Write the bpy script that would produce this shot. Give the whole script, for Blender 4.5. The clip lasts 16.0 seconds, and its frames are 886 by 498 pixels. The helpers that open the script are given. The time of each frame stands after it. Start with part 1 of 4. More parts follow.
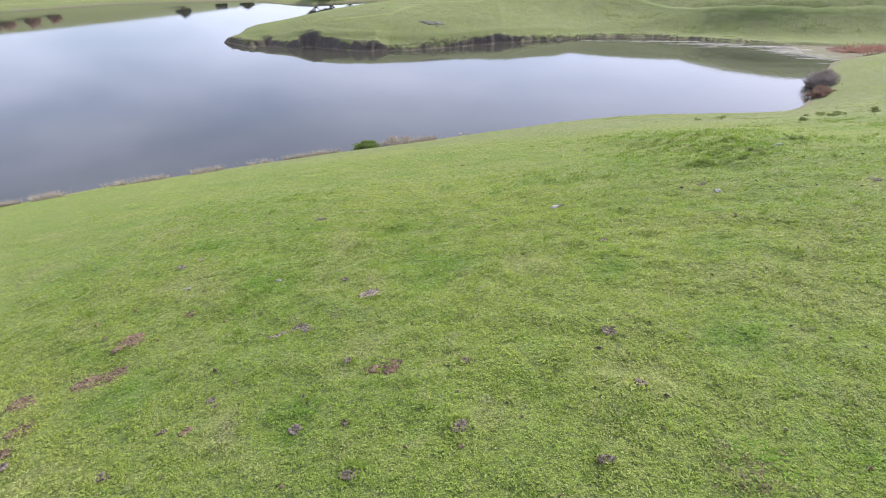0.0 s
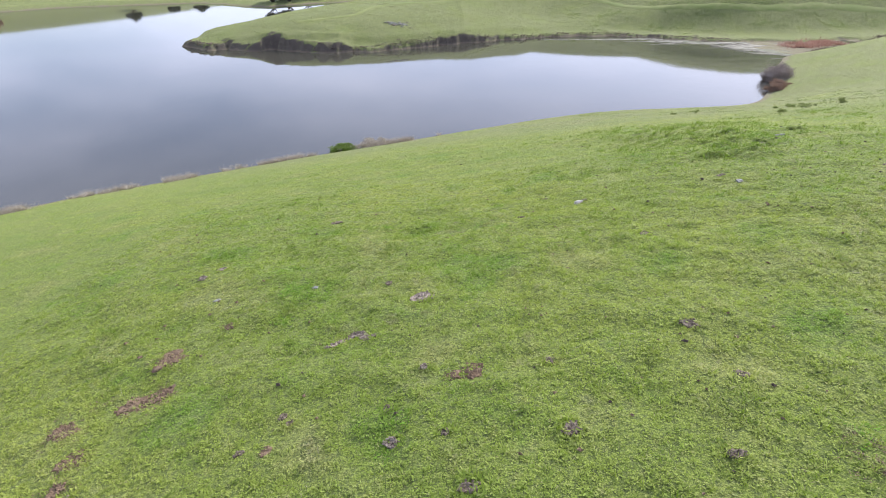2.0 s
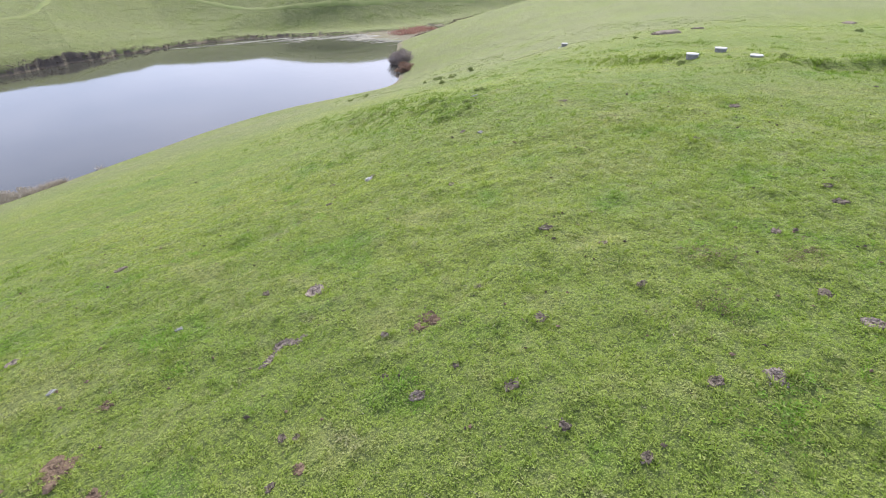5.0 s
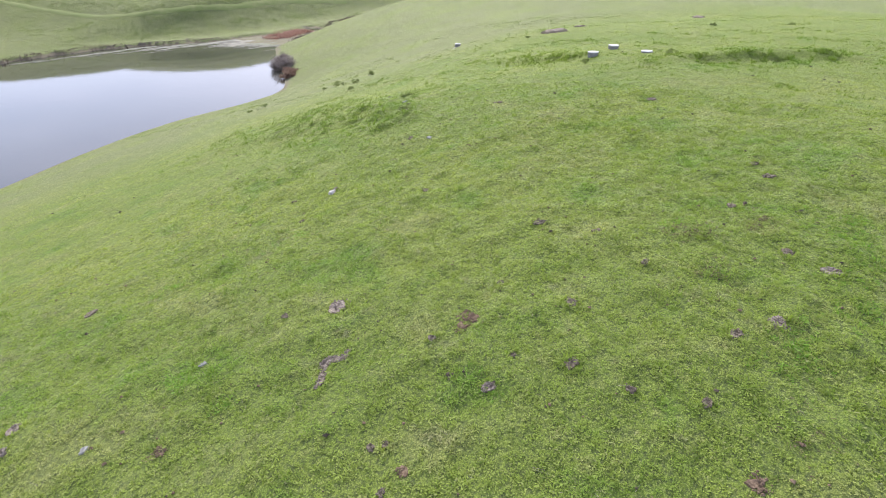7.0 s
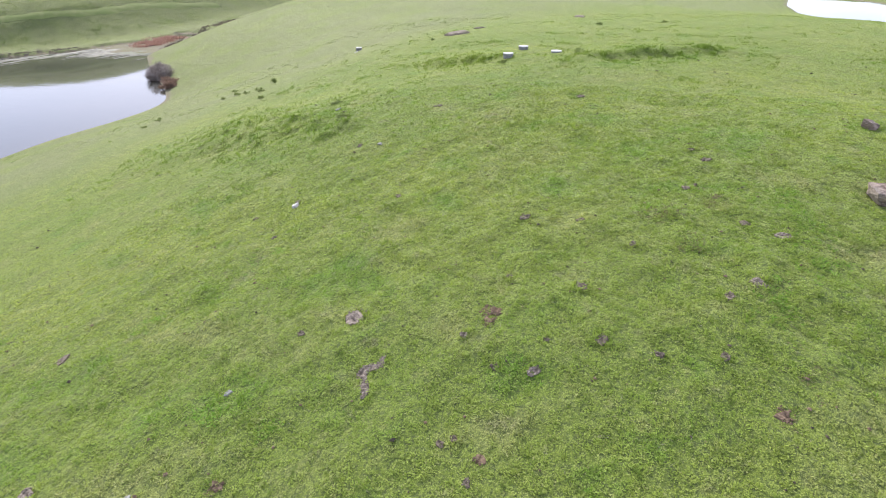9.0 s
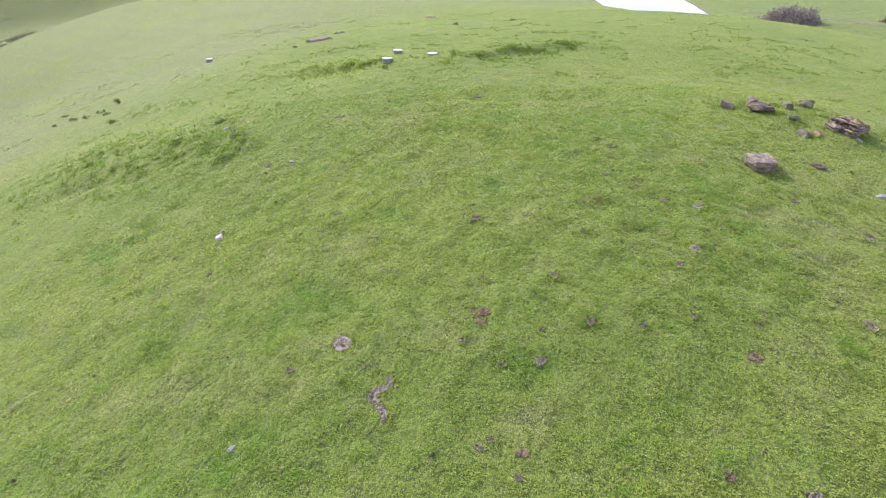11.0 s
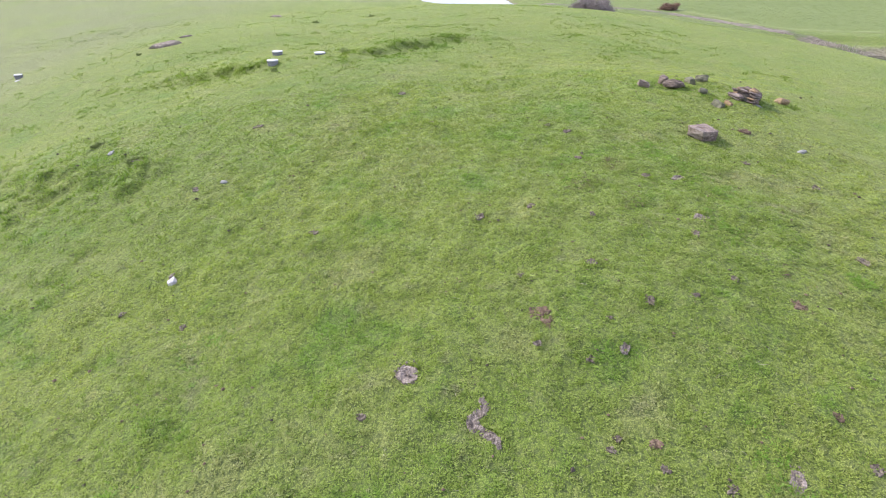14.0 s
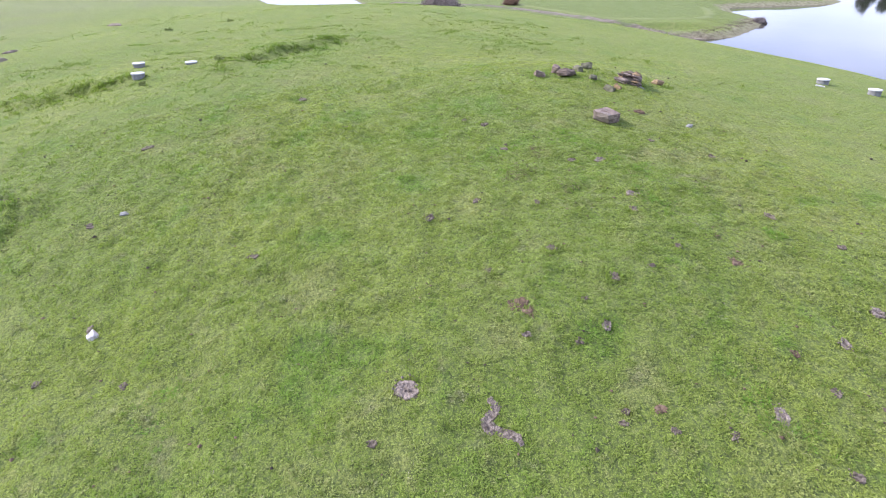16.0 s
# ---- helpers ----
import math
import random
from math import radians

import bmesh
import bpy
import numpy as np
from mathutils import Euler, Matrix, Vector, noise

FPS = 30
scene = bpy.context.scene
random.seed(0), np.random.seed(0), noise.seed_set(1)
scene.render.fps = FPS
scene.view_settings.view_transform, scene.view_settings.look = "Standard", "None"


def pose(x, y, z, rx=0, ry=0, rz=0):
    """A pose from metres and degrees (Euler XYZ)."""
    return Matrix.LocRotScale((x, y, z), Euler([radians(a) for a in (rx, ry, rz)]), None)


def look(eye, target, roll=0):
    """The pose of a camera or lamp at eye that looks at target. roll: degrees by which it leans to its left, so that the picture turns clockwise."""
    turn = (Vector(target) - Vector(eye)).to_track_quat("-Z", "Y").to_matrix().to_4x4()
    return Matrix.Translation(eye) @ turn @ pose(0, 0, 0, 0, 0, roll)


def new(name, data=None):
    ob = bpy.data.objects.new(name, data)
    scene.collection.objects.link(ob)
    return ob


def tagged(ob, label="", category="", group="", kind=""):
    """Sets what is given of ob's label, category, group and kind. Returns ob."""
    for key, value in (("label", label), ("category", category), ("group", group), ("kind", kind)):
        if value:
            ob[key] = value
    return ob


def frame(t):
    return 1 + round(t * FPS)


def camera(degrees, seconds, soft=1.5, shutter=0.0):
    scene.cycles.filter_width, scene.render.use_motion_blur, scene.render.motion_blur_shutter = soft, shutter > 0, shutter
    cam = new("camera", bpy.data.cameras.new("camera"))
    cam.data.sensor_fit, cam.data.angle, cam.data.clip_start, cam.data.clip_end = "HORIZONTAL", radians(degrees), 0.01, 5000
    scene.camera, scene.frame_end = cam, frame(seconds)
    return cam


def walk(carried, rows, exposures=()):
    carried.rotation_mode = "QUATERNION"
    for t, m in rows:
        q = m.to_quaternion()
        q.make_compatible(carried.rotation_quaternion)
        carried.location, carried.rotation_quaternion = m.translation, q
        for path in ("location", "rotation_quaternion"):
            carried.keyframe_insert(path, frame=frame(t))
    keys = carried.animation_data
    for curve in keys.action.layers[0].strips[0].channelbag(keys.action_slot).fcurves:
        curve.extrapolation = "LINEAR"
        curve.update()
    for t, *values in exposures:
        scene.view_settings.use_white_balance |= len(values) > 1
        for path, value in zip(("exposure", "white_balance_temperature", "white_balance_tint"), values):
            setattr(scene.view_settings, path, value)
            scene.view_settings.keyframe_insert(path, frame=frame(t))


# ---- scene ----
cam = camera(79.1, 16.0, soft=0.95)
PATH = [
    (0, (0.243, 0.192, 5.617), (0.189, 1.93, 4.629), 0.1),
    (0.5, (-0.024, 0.32, 5.598), (-0.079, 2.058, 4.608), 0.1),
    (1, (-0.483, 0.433, 5.56), (-0.526, 2.172, 4.572), 0.0),
    (1.5, (-0.995, 0.483, 5.516), (-0.984, 2.224, 4.53), 0.1),
    (2, (-1.603, 0.453, 5.448), (-1.528, 2.192, 4.463), -0.0),
    (2.5, (-2.271, 0.422, 5.384), (-2.06, 2.152, 4.403), -0.1),
    (3, (-2.933, 0.438, 5.365), (-2.477, 2.119, 4.382), -0.1),
    (3.5, (-3.562, 0.437, 5.361), (-2.891, 2.045, 4.378), -0.1),
    (4, (-4.276, 0.504, 5.354), (-3.431, 2.027, 4.371), -0.0),
    (4.5, (-4.995, 0.614, 5.329), (-4.017, 2.057, 4.348), 0.0),
    (4.7, (-5.275, 0.678, 5.311), (-4.24, 2.082, 4.332), 0.0),
    (6.8, (-7.702, 2.073, 5.614), (-6.319, 3.134, 4.634), -0.1),
    (7, (-7.9, 2.253, 5.771), (-6.512, 3.308, 4.791), -0.1),
    (7.5, (-8.353, 2.682, 5.959), (-6.94, 3.705, 4.98), -0.1),
    (8, (-8.771, 3.109, 5.931), (-7.286, 4.022, 4.952), -0.2),
    (8.2, (-8.938, 3.284, 5.911), (-7.424, 4.151, 4.932), -0.1),
    (10.3, (-10.156, 5.577, 6.367), (-8.465, 6.01, 5.389), 0.1),
    (10.5, (-10.201, 5.802, 6.366), (-8.492, 6.155, 5.389), 0.0),
    (11, (-10.343, 6.41, 6.366), (-8.617, 6.665, 5.389), 0.0),
    (11.5, (-10.403, 6.999, 6.333), (-8.671, 7.21, 5.355), 0.0),
    (12, (-10.357, 7.651, 6.284), (-8.616, 7.771, 5.306), 0.1),
    (12.5, (-10.23, 8.339, 6.242), (-8.485, 8.375, 5.264), 0.1),
    (13, (-10.024, 9.053, 6.198), (-8.281, 8.99, 5.218), 0.1),
    (13.5, (-9.785, 9.775, 6.163), (-8.051, 9.598, 5.182), 0.1),
    (14, (-9.463, 10.529, 6.087), (-7.745, 10.234, 5.106), 0.2),
    (14.5, (-9.109, 11.262, 6.053), (-7.422, 10.824, 5.073), 0.2),
    (15, (-8.796, 11.895, 6.061), (-7.146, 11.332, 5.081), 0.0),
    (15.5, (-8.65, 12.204, 6.032), (-7.043, 11.53, 5.051), -0.1),
    (16, (-8.603, 12.315, 6.02), (-7.019, 11.588, 5.038), -0.2),
]
walk(cam, [(t, look(eye, target, roll)) for t, eye, target, roll in PATH],
     exposures=[(0, 0.40, 6500, 10.5), (8, 0.45, 6500, 10), (11, 0.50, 6480, 10.5), (13.5, 0.53, 6320, 13), (16, 0.54, 6000, 17.5)])

# ---- daylight ----
SUN_EL, SUN_AZ = radians(34), radians(43)
sky_world = bpy.data.worlds.new("sky")
scene.world = sky_world
sky_world.use_nodes = True
wt = sky_world.node_tree
wt.nodes.clear()
sky = wt.nodes.new("ShaderNodeTexSky")
sky.sky_type, sky.sun_disc = "NISHITA", False
sky.sun_elevation, sky.sun_rotation = SUN_EL, SUN_AZ
sky.air_density, sky.dust_density, sky.ozone_density = 1.0, 1.0, 1.0
# thin broken cloud over the whole sky
where = wt.nodes.new("ShaderNodeTexCoord")
squash = wt.nodes.new("ShaderNodeMapping")
squash.inputs["Scale"].default_value = (1.0, 1.0, 3.2)
cloud = wt.nodes.new("ShaderNodeTexNoise")
cloud.inputs["Scale"].default_value, cloud.inputs["Detail"].default_value, cloud.inputs["Roughness"].default_value = 2.1, 5.0, 0.5
spread = wt.nodes.new("ShaderNodeMapRange")
spread.interpolation_type = "SMOOTHSTEP"
spread.inputs["From Min"].default_value, spread.inputs["From Max"].default_value, spread.inputs["To Max"].default_value = 0.10, 0.95, 0.75
veil = wt.nodes.new("ShaderNodeMix")
veil.data_type = "RGBA"
veil.inputs[7].default_value = (12.3, 12.7, 15.9, 1)
back = wt.nodes.new("ShaderNodeBackground")
back.inputs["Strength"].default_value = 0.14
wout = wt.nodes.new("ShaderNodeOutputWorld")
wt.links.new(where.outputs["Generated"], squash.inputs[0])
wt.links.new(squash.outputs[0], cloud.inputs["Vector"])
wt.links.new(cloud.outputs["Fac"], spread.inputs["Value"])
wt.links.new(spread.outputs["Result"], veil.inputs[0])
clear = wt.nodes.new("ShaderNodeMix")
clear.data_type, clear.blend_type = "RGBA", "MULTIPLY"
clear.inputs[0].default_value, clear.inputs[7].default_value = 1.0, (0.98, 0.995, 1.22, 1)
wt.links.new(sky.outputs[0], clear.inputs[6])
wt.links.new(clear.outputs[2], veil.inputs[6])
wt.links.new(veil.outputs[2], back.inputs["Color"])
wt.links.new(back.outputs[0], wout.inputs[0])

sun = new("sun", bpy.data.lights.new("sun", "SUN"))
sun.data.energy, sun.data.angle, sun.data.color = 4.8, radians(0.6), (1.0, 0.95, 0.87)
sun.matrix_world = look((60, 60, 60), (60 - math.sin(SUN_AZ) * math.cos(SUN_EL), 60 - math.cos(SUN_AZ) * math.cos(SUN_EL), 60 - math.sin(SUN_EL)))

# ---- the lie of the land ----
LAKE = -15.0
HILL_POWERS = [(i, j) for i in range(5) for j in range(5) if i + j <= 4]
HILL = (0.545, -5.189, -11.965, 3.867, -0.101, 4.012, 3.638, 3.936, -2.601, -5.627, 4.234, 1.099, 0.408, -1.408, 0.15)
# swells and hollows: centre, breadth, height
SWELLS = [
    (37, 24, 8, 0.661), (10.5, -2.5, 3.5, 0.85), (22, 32, 10, 0.07), (38, 55, 12, -1.253),
    (60, 60, 16, -0.705), (0, 8, 6, 0.318), (10, 18, 6, 0.901), (3, 16, 6, -0.576),
    (8, -3, 6, -0.301), (22, 13, 6, 0.4), (12, 8, 6, 0.407), (-6, 5, 6, -0.41),
    (-5, 14, 6, 0.633), (2, 2, 6, 0.619), (46, 40, 16, 0.69), (47, 80, 12, -2.948),
    (55, 17, 16, -1.113), (12, -22, 12, -0.289), (62, 98, 12, -1.037), (30, 45, 12, -0.721),
    (28, -18, 12, -0.906),
]
# shorelines of the land across the water, as outlines of that land
NORTH_SHORE = [(-56, 135), (-50, 130.5), (-43, 127.8), (-33, 128), (-19, 124), (-9, 126.5), (6, 134.5), (20, 141), (34, 146),
               (48, 146.5), (58, 142.5), (70, 136.5), (92, 134), (104, 137), (400, 170), (400, 600), (20, 460), (0, 300), (-22, 215),
               (-38, 178), (-52, 150)]
EAST_SHORE = [(104, 137), (118, 60), (118, -20), (112, -70), (99, -106), (95, -114), (96.5, -122), (103, -137), (111, -150), (117, -157),
              (122, -161), (136, -168), (152, -184), (148, -205), (142, -232), (150, -250), (190, -275), (420, -330), (700, -300), (700, 300), (300, 200)]
POND = [(196, -44), (214, -59), (263, -64), (330, -70), (350, -30), (285, -24), (232, -26)]
FAR_SHORE = [(-420, 40), (-200, 168), (-160, 198), (-136, 227), (-89, 245), (-62, 226), (-40, 243), (0, 262), (40, 330), (60, 600), (-420, 600)]
SOUTH_SHORE = [(-400, -330), (60, -345), (160, -330), (330, -360), (700, -420), (700, -700), (-400, -700)]


def inside(x, y, outline):
    """Distance to an outline, above nought within it."""
    near = np.full(np.shape(x), 1e9)
    within = np.zeros(np.shape(x), bool)
    for (ax, ay), (bx, by) in zip(outline, outline[1:] + outline[:1]):
        ux, uy = bx - ax, by - ay
        s = np.clip(((x - ax) * ux + (y - ay) * uy) / (ux * ux + uy * uy), 0, 1)
        near = np.minimum(near, np.hypot(x - ax - s * ux, y - ay - s * uy))
        if ay != by:
            within ^= ((ay > y) != (by > y)) & (x < ux * (y - ay) / uy + ax)
    return np.where(within, near, -near)


def waves(x, y, size, seed):
    """Gentle rolling between -1 and 1."""
    r = np.random.RandomState(seed)
    out = 0.0
    for k in range(6):
        a, p, s = r.uniform(0, 6.283), r.uniform(0, 6.283), size * r.uniform(0.6, 1.5)
        out = out + np.sin((x * np.cos(a) + y * np.sin(a)) * 6.283 / s + p + 0.7 * np.sin((x * np.sin(a) - y * np.cos(a)) * 4.1 / s))
    return out / 3.5


def lumps(x, y, size, seed, octaves=1):
    """Uneven lumps and dips between -1 and 1, with no direction of their own."""
    table = np.random.RandomState(seed).uniform(-1, 1, (256, 256))
    out, weight, total = 0.0, 1.0, 0.0
    for k in range(octaves):
        a = 0.7 + 1.9 * k
        u, v = (x * math.cos(a) + y * math.sin(a)) / size, (y * math.cos(a) - x * math.sin(a)) / size
        i, j = np.floor(u).astype(int), np.floor(v).astype(int)
        f, g = u - i, v - j
        f, g = f * f * (3 - 2 * f), g * g * (3 - 2 * g)
        i0, i1, j0, j1 = i & 255, (i + 1) & 255, j & 255, (j + 1) & 255
        out = out + weight * ((table[i0, j0] * (1 - f) + table[i1, j0] * f) * (1 - g) + (table[i0, j1] * (1 - f) + table[i1, j1] * f) * g)
        total, weight, size = total + weight, weight * 0.55, size * 0.5
    return out / total


def step(v, a, b):
    s = np.clip((v - a) / (b - a), 0, 1)
    return s * s * (3 - 2 * s)


# rough patches and scarps where tussocks stand: centre and reach
ROUGH = [(10.5, 23.0, 2.6, 4.2), (12.6, 27.5, 2.6, 3.0), (9.3, 18.3, 1.2, 0.9), (22.6, 16.6, 0.7, 2.4), (23.8, 20, 1.0, 1.2),
         (22.6, 9.2, 0.6, 1.4), (24.5, 6.5, 0.9, 1.4), (26.5, 4, 1.1, 1.0), (0.5, 1.0, 1.8, 1.2), (3.2, 2.4, 0.9, 0.7), (-4.6, 9.3, 0.4, 0.4)]


def land(x, y):
    """Height of the ground."""
    x, y = np.asarray(x, float), np.asarray(y, float)
    cx, cy = np.clip(x, -90, 150), np.clip(y, -90, 135)
    u, v = (cx - 15) / 60, (cy - 5) / 60
    hill = sum(c * u**i * v**j for c, (i, j) in zip(HILL, HILL_POWERS))
    for sx, sy, size, rise in SWELLS:
        hill = hill + rise * np.exp(-((cx - sx) ** 2 + (cy - sy) ** 2) / (2 * size * size))
    r = np.hypot((x - 35) / 110, (y - 25) / 95)
    hill = np.minimum(hill, 4.0)
    hill = -19 + (np.maximum(hill, -19) + 19) * (1 - step(r, 1.0, 1.35))
    # the hill drops over a low worn edge into the water
    ragged = 1.2 * waves(x, y, 9, 3) + 0.7 * waves(x, y, 2.7, 4)
    d = inside(x + ragged, y + ragged, NORTH_SHORE)
    deep = sum(np.maximum(inside(x + p, y + q, NORTH_SHORE), 0) for p, q in ((0, 0), (7, 4), (-7, -4), (4, -7), (-4, 7), (13, 0), (-13, 0))) / 7
    rise = np.interp(x, [10, 35, 48, 62, 80], [8.5, 6.5, 10, 17, 26])
    run = np.interp(x, [10, 35, 48, 62, 80], [15, 34, 40, 42, 42])
    cliff = np.interp(x, [-58, -40, -34, -19, -16, 2, 7, 13, 17, 60, 75], [0.8, 0.9, 2.0, 2.0, 0.55, 0.6, 1.2, 1.1, 0.6, 0.6, 0.5])
    foot, apron = np.interp(x, [10, 30], [0.45, 0.12]), np.interp(x, [10, 30, 62, 80], [3, 6, 14, 20])
    north = np.where(d > 0, LAKE + 0.2 * step(d, 0, 0.9) + (cliff - 0.2) * step(d, 0, 0.9) * np.exp(-np.maximum(d, 0) / 7) + rise * (1 - np.exp(-deep / run)) * (foot + (1 - foot) * step((deep - 1.5) / apron, 0, 1)), LAKE - 0.25 * np.minimum(-d, 12))
    back = np.interp(x, [-10, 8, 15, 30, 48, 62, 72, 80, 95, 110], [0, 3, 4.5, 6, 5, 1, -3, -5, -2, 0])
    north = north + back * step(deep, 14, 42)
    d = inside(x + 0.5 * ragged, y, EAST_SHORE)
    pond = inside(x + ragged, y, POND)
    d = np.minimum(d, -pond)
    east = np.where(d > 0, LAKE + 1.1 * step(d, 0, 5) + 1.3 * step(d, 7, 12) + 0.03 * np.minimum(np.maximum(d, 0), 150), LAKE - 0.25 * np.minimum(-d, 12))
    d = inside(x + ragged, y + ragged, FAR_SHORE)
    far = np.where(d > 0, LAKE + 1.0 * step(d, 0, 3) + 0.06 * np.minimum(np.maximum(d, 0), 200), LAKE - 0.25 * np.minimum(-d, 12))
    far = far + np.interp(x, [-190, -165, -135, -112], [9, 8, 4, 0]) * step(d, 8, 55)
    d = inside(x, y, SOUTH_SHORE)
    south = np.where(d > 0, LAKE + 1.0 * step(d, 0, 3) + 0.06 * np.minimum(np.maximum(d, 0), 200), LAKE - 4)
    rest = np.maximum(np.maximum(north, east), np.maximum(far, south))
    # smooth union of the hill with the rest
    k = 1.2
    m = np.clip(0.5 + 0.5 * (hill - rest) / k, 0, 1)
    z = rest + (hill - rest) * m + k * m * (1 - m)
    near = np.exp(-(((x - 5) / 45) ** 2 + ((y - 8) / 40) ** 2))
    z = z + near * (0.035 * waves(x, y, 3.1, 1) + 0.018 * waves(x, y, 1.1, 2)) + 0.06 * waves(x, y, 11, 5)
    # mud flat at the head of the inlet
    e = np.hypot((x - 89) / 17, (y - 127) / 15) + 0.12 * waves(x, y, 7, 63)
    z = np.maximum(z, LAKE + 0.05 + 0.07 * waves(x, y, 5, 64) - 3.0 * np.maximum(0, e - 0.8))
    hummocks = sum((1.0 if k < 8 else 0.35) * np.exp(-(((x - p) / q1) ** 2 + ((y - q) / q2) ** 2)) for k, (p, q, q1, q2) in enumerate(ROUGH))
    z = z + np.minimum(hummocks, 1) * (0.13 * lumps(x, y, 1.0, 61) + 0.11 * lumps(x, y, 0.45, 65))
    close = np.exp(-(((x - 3) / 22) ** 2 + ((y - 9) / 20) ** 2))
    z = z + close * (0.045 * lumps(x, y, 0.95, 62) + 0.044 * lumps(x, y, 0.42, 66))
    for bx, by, ang, length, width, high in BANKS:
        ca, sa = np.cos(radians(ang)), np.sin(radians(ang))
        p, q = (x - bx) * ca + (y - by) * sa, -(x - bx) * sa + (y - by) * ca
        q = q + 0.25 * length * (p / length) ** 2
        z = z + high * np.exp(-((p / length) ** 2)) * (step(q, -width, width) - 0.5) * np.exp(-((q / (4 * width)) ** 2))
    return z


def ground_at(x, y):
    return float(land(x, y))


# low scarps in the turf: centre, bearing, length, breadth, height
BANKS = [(24.3, 7.0, -56, 4.5, 0.7, 0.42), (22.7, 16.6, -106, 4.0, 0.7, 0.36), (9.6, 24.0, -77, 5.0, 1.0, 0.32)]
# ---- materials ----
def nodes_of(name):
    m = bpy.data.materials.new(name)
    m.use_nodes = True
    t = m.node_tree
    t.nodes.clear()
    return m, t


def node(t, kind, **values):
    n = t.nodes.new(kind)
    for key, value in values.items():
        if key in n.inputs:
            n.inputs[key].default_value = value
    return n


def noise_node(t, where, scale, detail=4.0, rough=0.55):
    n = node(t, "ShaderNodeTexNoise", Scale=scale, Detail=detail, Roughness=rough)
    t.links.new(where, n.inputs["Vector"])
    return n.outputs["Fac"]


def ramp(t, fac, a, b, ca=0.0, cb=1.0):
    n = t.nodes.new("ShaderNodeMapRange")
    n.interpolation_type = "SMOOTHSTEP"
    n.inputs["From Min"].default_value, n.inputs["From Max"].default_value = a, b
    n.inputs["To Min"].default_value, n.inputs["To Max"].default_value = ca, cb
    t.links.new(fac, n.inputs["Value"])
    return n.outputs["Result"]


def mix(t, fac, a, b):
    n = t.nodes.new("ShaderNodeMix")
    n.data_type = "RGBA"
    for slot, v in ((0, fac), (6, a), (7, b)):
        if isinstance(v, (int, float)):
            n.inputs[slot].default_value = v
        elif isinstance(v, tuple):
            n.inputs[slot].default_value = (*v, 1.0)
        else:
            t.links.new(v, n.inputs[slot])
    return n.outputs[2]


def maths(t, how, a, b=0.0):
    n = t.nodes.new("ShaderNodeMath")
    n.operation = how
    for slot, v in ((0, a), (1, b)):
        if isinstance(v, (int, float)):
            n.inputs[slot].default_value = v
        else:
            t.links.new(v, n.inputs[slot])
    return n.outputs[0]


def bump(t, height, strength, distance):
    n = node(t, "ShaderNodeBump", Strength=strength, Distance=distance)
    t.links.new(height, n.inputs["Height"])
    return n.outputs["Normal"]


def finish(t, colour, rough=0.9, normal=None, gloss=0.3, through_light=None, extra=0.0, sheen=0.0):
    b = node(t, "ShaderNodeBsdfPrincipled")
    for key, v in (("Base Color", colour), ("Roughness", rough), ("Specular IOR Level", gloss)):
        if isinstance(v, tuple):
            b.inputs[key].default_value = (*v, 1.0)
        elif isinstance(v, (int, float)):
            b.inputs[key].default_value = v
        else:
            t.links.new(v, b.inputs[key])
    if sheen:
        b.inputs["Sheen Weight"].default_value, b.inputs["Sheen Roughness"].default_value = sheen, 0.45
        b.inputs["Sheen Tint"].default_value = (0.88, 1.0, 0.42, 1.0)
    if normal is not None:
        t.links.new(normal, b.inputs["Normal"])
    out = t.nodes.new("ShaderNodeOutputMaterial")
    last = b.outputs[0]
    if through_light is not None:
        tr = t.nodes.new("ShaderNodeBsdfTranslucent")
        t.links.new(through_light, tr.inputs["Color"])
        mx = node(t, "ShaderNodeMixShader")
        mx.inputs[0].default_value = extra
        t.links.new(last, mx.inputs[1])
        t.links.new(tr.outputs[0], mx.inputs[2])
        last = mx.outputs[0]
    t.links.new(last, out.inputs[0])


def place_of(t):
    return t.nodes.new("ShaderNodeNewGeometry").outputs["Position"]


def object_place(t):
    return t.nodes.new("ShaderNodeTexCoord").outputs["Object"]


